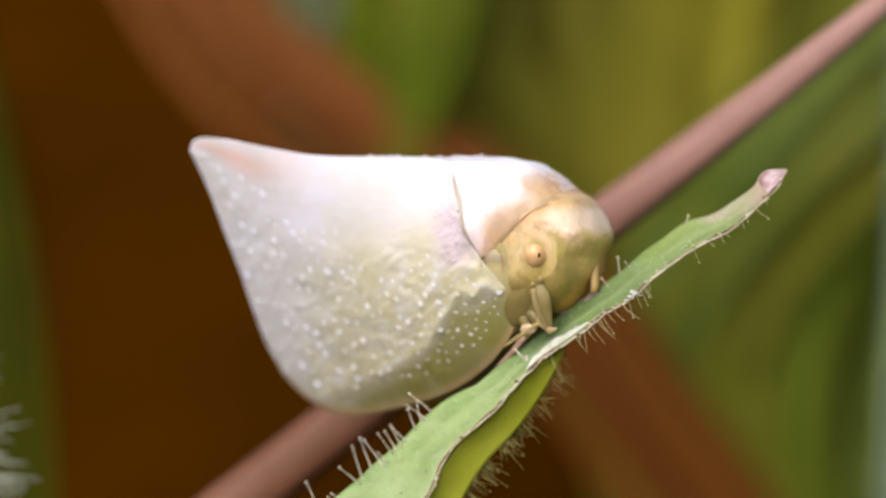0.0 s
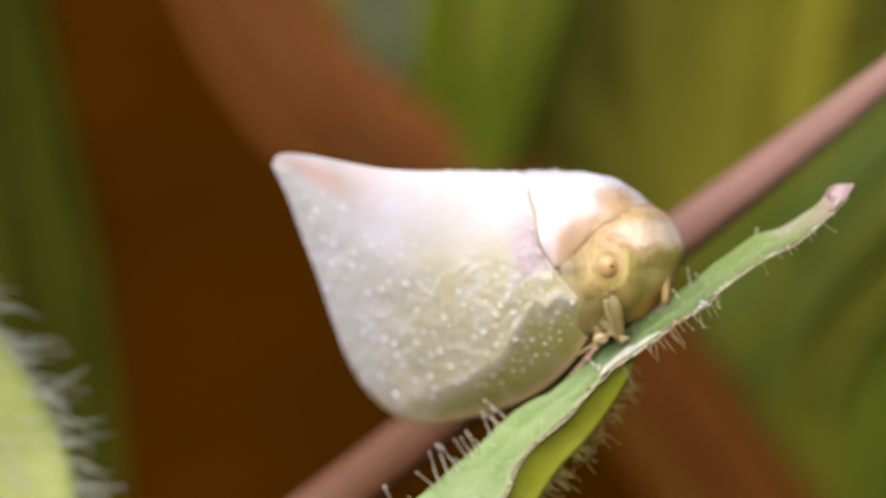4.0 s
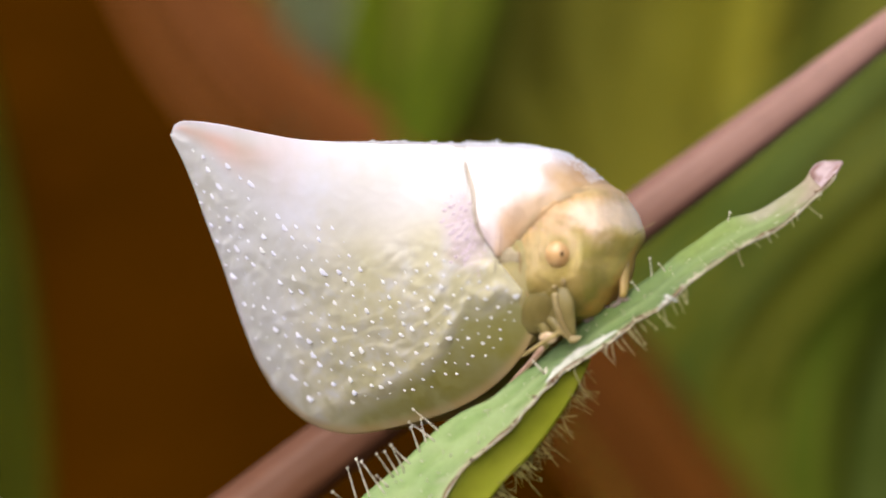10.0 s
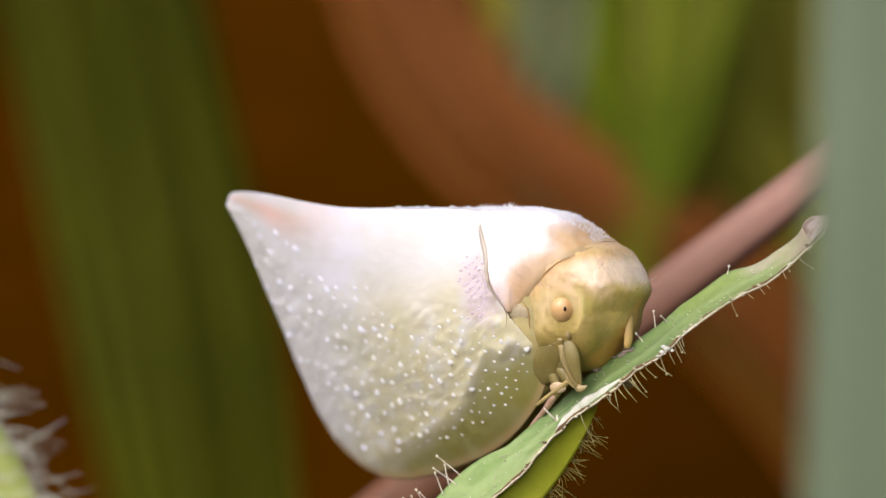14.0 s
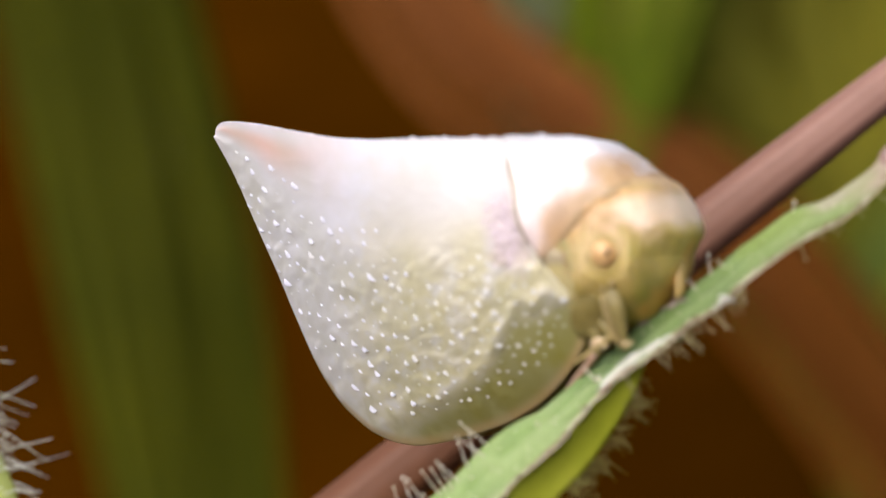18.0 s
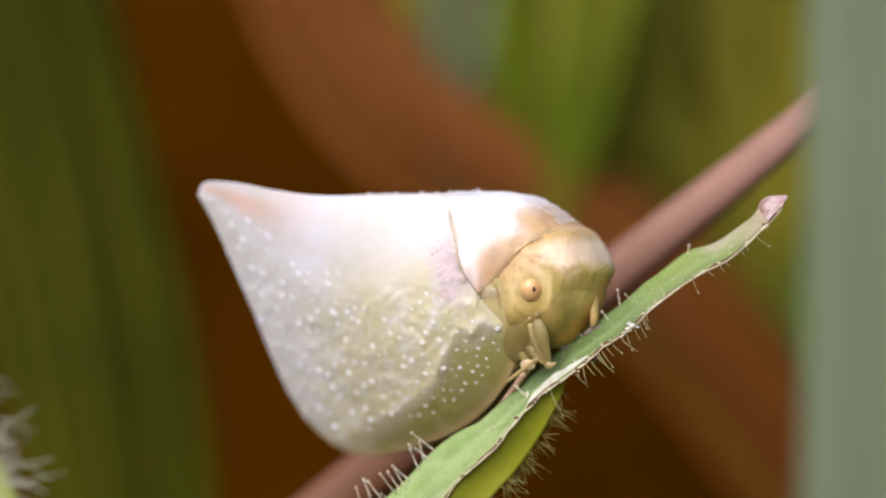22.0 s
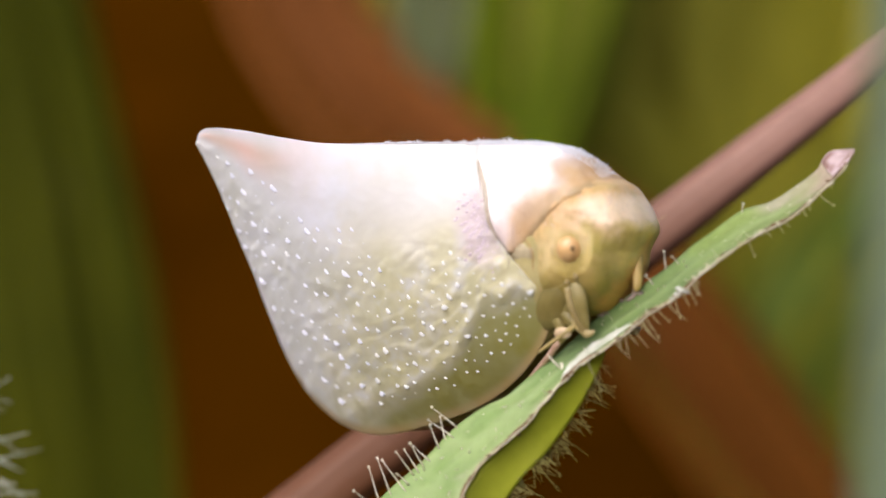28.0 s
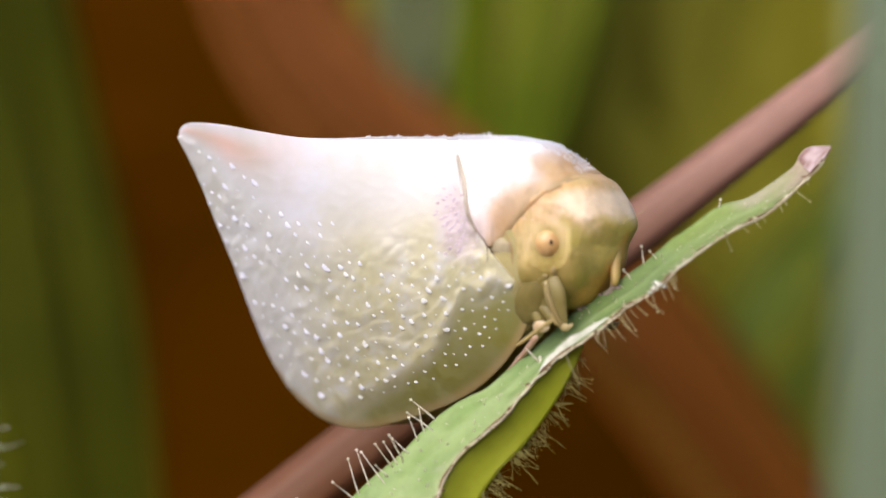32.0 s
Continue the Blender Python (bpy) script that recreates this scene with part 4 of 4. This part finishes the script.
def pro_colour(u, v, w):
    q = Vector((u, v, w))
    n = 0.25 * noise.noise(q * 2.5) + 0.1 * noise.noise(q * 8)
    (edge_w,) = station(LOWER, u)
    over = w - edge_w
    tan = smooth(0.62, 0.16, over + 0.9 * n) * smooth(2.1, 2.35, u + n)
    gold = smooth(1.2, 0.1, math.hypot((u - 3.2) / 0.5, (w - 0.0) / 0.34) + n)
    c = mixed(WHITE, (0.58, 0.45, 0.42), 0.85 * smooth(1.4, 0.4, over + n) * smooth(1.6, 2.0, u))
    c = mixed(c, (0.6, 0.38, 0.17), 0.9 * tan)
    rust = smooth(1.0, 0.3, math.hypot((u - 2.4) / 0.42, (w + 0.82) / 0.5) + n)
    c = mixed(c, (0.55, 0.33, 0.14), 0.75 * rust)
    c = mixed(c, (0.5, 0.3, 0.1), 0.85 * gold)
    c = mixed(c, LILAC, 0.5 * smooth(-0.7, -1.2, w) * smooth(2.2, 1.7, u))
    return mixed(c, (0.4, 0.27, 0.1), 0.9 * smooth(0.2, 0.0, over + 0.6 * n) * smooth(2.15, 2.35, u))


SUT = [(0.56, 1.12), (0.24, 1.25), (-0.07, 1.45), (-0.29, 1.58), (-0.82, 1.76), (-1.12, 1.94), (-1.28, 2.08), (-1.62, 2.13)]


def suture_at(w):
    for (a, p), (b, q) in zip(SUT, SUT[1:]):
        if w >= b:
            return p + (q - p) * clamp((a - w) / (a - b))
    return SUT[-1][1]


WING = [wing_at(0.8 + 0.2 * i / 24, j / 60, 1) for i in range(25) for j in range(61)]


def wing_v(u, w):
    """How far the near wing stands out there."""
    return MID - min(WING, key=lambda q: (q.x - u) ** 2 + (q.z - w) ** 2).y


LEVEL = [wing_v(suture_at(0.56 - 0.04 * k), 0.56 - 0.04 * k) for k in range(64)]


def flush_v(w):
    """The wings' own swell along the suture."""
    k = clamp((0.56 - w) / 0.04, 0, 62.99)
    return LEVEL[int(k)] + (LEVEL[int(k) + 1] - LEVEL[int(k)]) * (k - int(k))


rows, cols = [], []
for i in range(121):
    u = 0.9 + 2.7 * i / 120
    hi, lo, hw = station(PRO, u)
    (edge_w,) = station(LOWER, u)
    c = clamp((edge_w - (hi + lo) / 2) / ((hi - lo) / 2), -0.9, 0.98)
    a_end = math.acos(math.copysign(abs(c) ** 1.3, c))
    r1, c1 = shell(PRO, u, u, 1, 48, -a_end, a_end, pro_colour, bumps=0.02, grow=0.008, power=2.6)
    if u > 2.2:
        # the front edge runs out flush with the head
        for j in (0, 1, 2, 3, 45, 46, 47, 48):
            x, y, z = r1[0][j]
            k = (1 - min(j, 48 - j) / 4) 
            side = -1 if j > 24 else 1
            flush = MID + side * max(head_v(x, z) + 0.006, abs(y - MID) - 0.13)
            r1[0][j] = (x, y + (flush - y) * k, z)
    for j, (x, y, z) in enumerate(r1[0]):
        side = 1 if y < MID else -1
        near_rear = smooth(2.5, 1.9, u)
        over = smooth(-0.07, 0.02, u - suture_at(z))
        want = (wing_v(u, z) - 0.06) * (1 - over) + (flush_v(z) + 0.02) * over + 0.006 * noise.noise(Vector((u * 9, z * 9, 2)))
        r1[0][j] = (x, y + (MID - side * want - y) * near_rear, z)
    rows.append(r1[0])
    cols.append(c1[0])
inner = [[(x, MID + (y - MID) * 0.985, z - 0.01) for x, y, z in row] for row in rows]
g = Geo().grid([a + b[::-1] for a, b in zip(rows, inner)], True, [a + a[::-1] for a in cols], caps=True)
pron = part("pronotum", g, M_POWDER, hop, "powdery white pronotum shading to orange beige in front")
# fluffy wax on the ridge
g = Geo()
rnd = random.Random(8)
for _ in range(3600):
    u = rnd.uniform(-1.5, 3.55)
    if u < 1.1:
        k = min(range(151), key=lambda i: abs(ridge[i].x - u))
        p = Vector((u, MID + rnd.uniform(-0.01, 0.01), ridge[k].z - 0.02))
    else:
        hi, lo, hw = station(PRO, u)
        y = rnd.uniform(-0.45, 0.2)
        p = Vector((u, MID + y, hi + 0.012 - 0.35 * y * y))
    tall = (0.25 + 0.9 * max(0.0, noise.noise(Vector((u * 7, 0, 2))))) * smooth(-1.5, -0.2, u)
    q = p + Vector((rnd.uniform(-0.7, 0.7), rnd.uniform(-0.5, 0.5), 1)).normalized() * (0.02 + rnd.uniform(0.02, 0.13) * tall)
    g.tube([p, p.lerp(q, 0.6), q], [0.005, 0.004, 0.0015], 4)
part("wax_fluff", g, M_FLUFF, pron, "fluffy white wax", kind="stuff")

# seam between wing and pronotum, and the tegula
sut = curve([(1.25, 0, 0.24), (1.45, 0, -0.07), (1.58, 0, -0.29), (1.76, 0, -0.82), (1.94, 0, -1.12), (2.08, 0, -1.28), (2.14, 0, -1.46), (2.13, 0, -1.62)], 40)


g = Geo()
g.tube([(p.x, MID - flush_v(p.z) - 0.026, p.z) for i, p in enumerate(sut)], [0.004 + 0.01 * math.sin(math.pi * i / 40) for i in range(41)], 6)
seam_line = part("suture", g, M_SUTURE, pron, "thin grey brown seam")
g = Geo()
g.tube([(p.x - 0.028, MID - flush_v(p.z) - 0.012, p.z) for p in sut[:30]], [0.016 + 0.03 * math.sin(math.pi * (i / 29) ** 0.6) for i in range(30)], 8)
part("lip", g, material("seam_lip", (0.52, 0.46, 0.37), 0.7, (0.42, 0.35, 0.26), 2500), seam_line, "raised beige lip along the seam")
M_TEG = material("tegula_pale", (0.46, 0.38, 0.23), 0.8, (0.36, 0.28, 0.15), 2000, soft=0.2)
g = Geo().ball((0, 0, 0), 1.0, 18, 10)
g.v = [tuple(Vector((2.33, MID - 0.925, -1.38)) + Vector((v[0] * 0.2, v[1] * 0.03, v[2] * 0.14)) * (1 + 0.5 * noise.noise(Vector(v) * 1.6 + Vector((4, 0, 0))))) for v in g.v]
part("tegula", g, M_TEG, hop, "pale waxy plate at the wing base")
g = Geo().ball((0, 0, 0), 1.0, 24, 14)
g.v = [tuple(Vector((2.46, MID - 0.76, -1.6)) + Vector((v[0] * 0.55, v[1] * 0.19, v[2] * 0.75)) * (1 + 0.12 * noise.noise(Vector(v) * 2.2))) for v in g.v]
part("side_plate", g, material("olive_plate", (0.52, 0.44, 0.2), 0.6, (0.42, 0.35, 0.13), 1500, bump=0.6, bump_scale=5200, soft=0.3, spec=0.3), hop, "olive plate on the side of the thorax")
part("spiracle", Geo().ball((2.165, MID - 1.0, -1.47), 0.03, 8, 6, (1.3, 0.5, 0.8)), M_PUPIL, hop, "small dark pit")
# eyes
for side in (1, -1):
    c = on_head(3.18, -1.31, -0.03, side)
    eye = part("eye", Geo().ball(c, 0.225, 28, 18, (0.92, 0.75, 1.0)), M_EYE, hop, "cream orange bulging eye with a dark dot")
    part("pupil", Geo().ball(c + Vector((0.115, -side * 0.125, 0.01)), 0.042, 12, 8, (0.8, 0.6, 1.15)), M_PUPIL, eye)
M_GROOVE = material("groove_brown", (0.5, 0.32, 0.13), 0.6, (0.42, 0.25, 0.09), 2500)
g = Geo().tube(curve([on_head(u, w, 0.035) for u, w in ((2.74, -0.82), (2.89, -0.645), (3.1, -0.475), (3.3, -0.38), (3.42, -0.33))], 24), [0.003 + 0.01 * math.sin(math.pi * (i / 24) ** 0.7) for i in range(25)], 6)
part("groove", g, M_GROOVE, pron, "brown groove between head and pronotum")
g = Geo().tube(curve([(2.28, MID - 0.97, -1.02), (2.44, MID - 0.96, -1.16), (2.53, MID - 0.95, -1.4), (2.54, MID - 0.93, -1.68), (2.66, MID - 0.9, -2.0), (2.74, MID - 0.88, -2.3)], 40), [0.003 + 0.008 * math.sin(math.pi * i / 40) for i in range(41)], 6)
part("cheek_line", g, M_GROOVE, hop, "thin brown line behind the cheek")
g = Geo().tube(curve([on_head(2.45, -1.12, 0.0), on_head(2.55, -1.22, 0.0), on_head(2.61, -1.34, 0.0), on_head(2.64, -1.55, 0.0)], 16), [0.003 + 0.006 * math.sin(math.pi * i / 16) for i in range(17)], 6)
part("crease", g, M_GROOVE, pron)
g = Geo()
rnd = random.Random(31)
for _ in range(1100):
    u, w = rnd.uniform(2.7, 4.05), rnd.gauss(-0.66, 0.2)
    if noise.noise(Vector((u * 4, w * 4, 6))) < -0.1 or w > -0.3 or w > station(LOWER, min(u, 3.6))[0] - 0.03:
        continue
    q = on_head(u, w, 0.0)
    g.ball(q, rnd.uniform(0.005, 0.012), 6, 4, (1.2, 0.5, 0.8))
part("powder", g, material("pinkish_powder", (0.72, 0.58, 0.46), 0.9, (0.66, 0.52, 0.38), 2500), hop, "pinkish white powder on the brow", kind="stuff")
for side in (1, -1):
    for at, size, tilt in (((2.78, 0.76, -2.2), (0.32, 0.17, 0.48), 0.25), ((3.04, 0.7, -2.32), (0.22, 0.15, 0.36), 0.15), ((2.6, 0.66, -2.55), (0.24, 0.15, 0.4), 0.45)):
        g = Geo().ball((0, 0, 0), 1.0, 18, 12)
        turned = Matrix.Rotation(tilt, 3, "Y")
        g.v = [tuple(Vector((at[0], MID - side * at[1], at[2])) + turned @ Vector((v[0] * size[0], v[1] * size[1], v[2] * size[2])) * (1 + 0.1 * noise.noise(Vector(v) * 2 + Vector((at[0] * 9, 0, 0))))) for v in g.v]
        part("hip", g, M_LEG, hop, "flattened olive hip plate")
# beak, bristle and feelers
g = Geo().tube(curve([(3.95, MID - 0.02, -1.2), (4.0, MID - 0.06, -1.45), (4.03, MID - 0.14, -1.7), (4.05, MID - 0.2, -1.9), (4.03, MID - 0.22, -2.01)], 12), [0.05, 0.06, 0.07, 0.08, 0.085, 0.085, 0.085, 0.08, 0.08, 0.08, 0.075, 0.07, 0.05], 10)
part("rostrum", g, material("beak_yellow", (0.46, 0.31, 0.1), 0.5, (0.38, 0.25, 0.07), 2500, soft=0.3), hop, "slender yellow beak")
g = Geo()
g.ball((4.19, MID - 0.2, -0.95), 0.035, 8, 6, (0.8, 1, 1.2))
hair(g, (4.22, MID - 0.22, -0.95), (4.6, MID - 0.3, -0.74), 0.011)
part("bristle", g, M_PALE, hop)
for side in (1, -1):
    a = part("antenna", Geo().ball(on_head(3.15, -1.86, 0.06, side), 0.05, 12, 8, (1.1, 0.7, 0.9)), M_PALE, hop, "stubby speckled feeler")
    part("stalk", Geo().ball(on_head(3.29, -1.77, 0.02, side), 0.06, 10, 7, (0.9, 0.7, 1.2)), M_PALE, a)
    g = Geo()
    hair(g, on_head(3.12, -1.88, 0.1, side), on_head(3.0, -1.98, 0.35, side), 0.007)
    part("bristle", g, M_PALE, a)


M_KNEE = material("pale_knee", (0.74, 0.56, 0.36), 0.5, (0.62, 0.44, 0.22), 2500, soft=0.2)
M_CREAMLEG = material("cream_leg", (0.5, 0.38, 0.16), 0.45, (0.4, 0.29, 0.1), 2500, soft=0.2)
for side in (1, -1):
    o = MID - side * 0.88
    i = side
    skin = M_LEG if side > 0 else M_CREAMLEG
    # broad flattened fore thigh with the shin folded along it
    thigh = curve([(3.25, o - i * 0.02, -1.86), (3.33, o - i * 0.07, -2.2), (3.42, o - i * 0.06, -2.5), (3.48, o - i * 0.03, -2.68)], 14)
    fore = part("fore_leg", Geo().tube(thigh, [0.08, 0.11, 0.135, 0.155, 0.165, 0.165, 0.16, 0.15, 0.14, 0.125, 0.11, 0.095, 0.08, 0.06, 0.03], 12, flat=0.35), skin, hop)
    part("shin", Geo().tube(curve([(3.16, o - i * 0.1, -1.95), (3.22, o - i * 0.13, -2.2), (3.33, o - i * 0.12, -2.5), (3.45, o - i * 0.06, -2.72)], 12), [0.05, 0.055, 0.055, 0.055, 0.055, 0.055, 0.05, 0.05, 0.045, 0.045, 0.04, 0.04, 0.03], 8), M_PALE, fore)
    part("foot", Geo().tube(curve([(3.42, o - i * 0.06, -2.66), (3.5, o - i * 0.08, -2.72), (3.62, o - i * 0.06, -2.66)], 6), [0.05, 0.07, 0.08, 0.075, 0.06, 0.04, 0.02], 8, flat=0.5), M_PALE, fore)
    g = Geo().ball((0, 0, 0), 1.0, 12, 8)
    g.v = [(3.04 + v[0] * 0.14 + v[2] * 0.08, o - i * 0.04 + v[1] * 0.045, -2.71 + v[2] * 0.09 - v[0] * 0.05) for v in g.v]
    part("knee", g, M_KNEE, fore, "pale peach knee")
    mid = part("middle_leg", Geo().tube(curve([(2.88, o + i * 0.15, -2.25), (3.10, o + i * 0.05, -2.45), (3.26, o, -2.62)], 10), [0.11, 0.11, 0.105, 0.1, 0.1, 0.095, 0.09, 0.085, 0.08, 0.07, 0.06], 10, flat=0.6), skin, hop)
    part("shin", Geo().tube(curve([(3.27, o - i * 0.02, -2.58), (3.10, o - i * 0.05, -2.7), (2.80, o - i * 0.06, -2.9), (2.60, o - i * 0.06, -3.04)], 10), [0.05, 0.05, 0.048, 0.045, 0.045, 0.04, 0.04, 0.038, 0.035, 0.03, 0.025], 8), M_CREAMLEG, mid)
    part("foot", Geo().tube(curve([(3.24, o - i * 0.05, -2.5), (3.30, o - i * 0.08, -2.62), (3.40, o - i * 0.06, -2.7)], 6), 0.03, 6), M_CREAMLEG, mid)
    hind = part("hind_leg", Geo().tube(curve([(2.86, o + i * 0.1, -2.45), (3.00, o + i * 0.03, -2.72), (2.94, o - i * 0.02, -2.9)], 10), [0.1, 0.1, 0.1, 0.095, 0.09, 0.085, 0.08, 0.08, 0.075, 0.07, 0.06], 10), skin, hop)
    part("shin", Geo().tube(curve([(2.96, o - i * 0.02, -2.86), (2.80, o - i * 0.06, -3.08), (2.56, o - i * 0.08, -3.36), (2.36, o - i * 0.08, -3.6)], 12), [0.06, 0.06, 0.058, 0.055, 0.052, 0.05, 0.05, 0.05, 0.05, 0.05, 0.05, 0.052, 0.05], 8), M_PINK, hind, "pinkish brown shin")
    g = Geo().tube(curve([(2.38, o - i * 0.08, -3.57), (2.19, o - i * 0.05, -3.74), (1.99, o - i * 0.02, -3.88)], 10), [0.055, 0.045, 0.04, 0.052, 0.036, 0.036, 0.046, 0.036, 0.036, 0.03, 0.02], 8)
    for k in range(8):
        hair(g, (2.58 - 0.07 * k, o - i * 0.12, -3.36 - 0.06 * k), (2.61 - 0.07 * k, o - i * 0.18, -3.48 - 0.06 * k), 0.011)
    part("foot", g, M_TARSUS, hind, "dark bristly hind foot")


# Body warped along camera sight lines to fit the view; lower hind wings recede.
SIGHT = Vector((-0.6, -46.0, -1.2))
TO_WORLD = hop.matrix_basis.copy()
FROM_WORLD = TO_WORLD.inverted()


def sight_warped(p):
    """A place on the upright body, in metres, moved along its sight line to the fitted depth."""
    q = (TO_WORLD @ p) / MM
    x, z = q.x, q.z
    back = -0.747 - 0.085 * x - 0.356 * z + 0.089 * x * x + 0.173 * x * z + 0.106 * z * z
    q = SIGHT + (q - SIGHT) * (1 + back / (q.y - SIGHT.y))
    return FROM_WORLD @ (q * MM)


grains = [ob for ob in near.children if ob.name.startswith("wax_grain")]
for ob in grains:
    ob.matrix_basis = Matrix.LocRotScale(sight_warped(ob.matrix_basis.translation), *ob.matrix_basis.decompose()[1:])
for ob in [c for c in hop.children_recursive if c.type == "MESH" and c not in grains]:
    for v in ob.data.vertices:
        v.co = sight_warped(v.co)
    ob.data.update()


def motions():
    """The grass blade close to the lens is leaned on its root to fit the camera's view; the camera apart, nothing else
    moves.
    """
    lean = ((0.0, 0.05), (1.0, 0.2), (2.0, 0.55), (3.0, 0.68), (5.0, 0.4), (8.0, 0.3), (13.0, 0.48), (13.6, 0.72), (14.3, 0.62), (18.0, 0.3), (20.6, 0.6), (22.0, 0.62), (23.0, 0.3), (24.0, 0.25), (25.0, 0.1), (26.0, -0.2), (29.0, -0.3), (32.0, -0.25))
    walk(fb, [(t, pose(ROOT.x * MM, ROOT.y * MM, ROOT.z * MM, 0, math.degrees(math.asin(x / 236)), 0)) for t, x in lean])


motions()
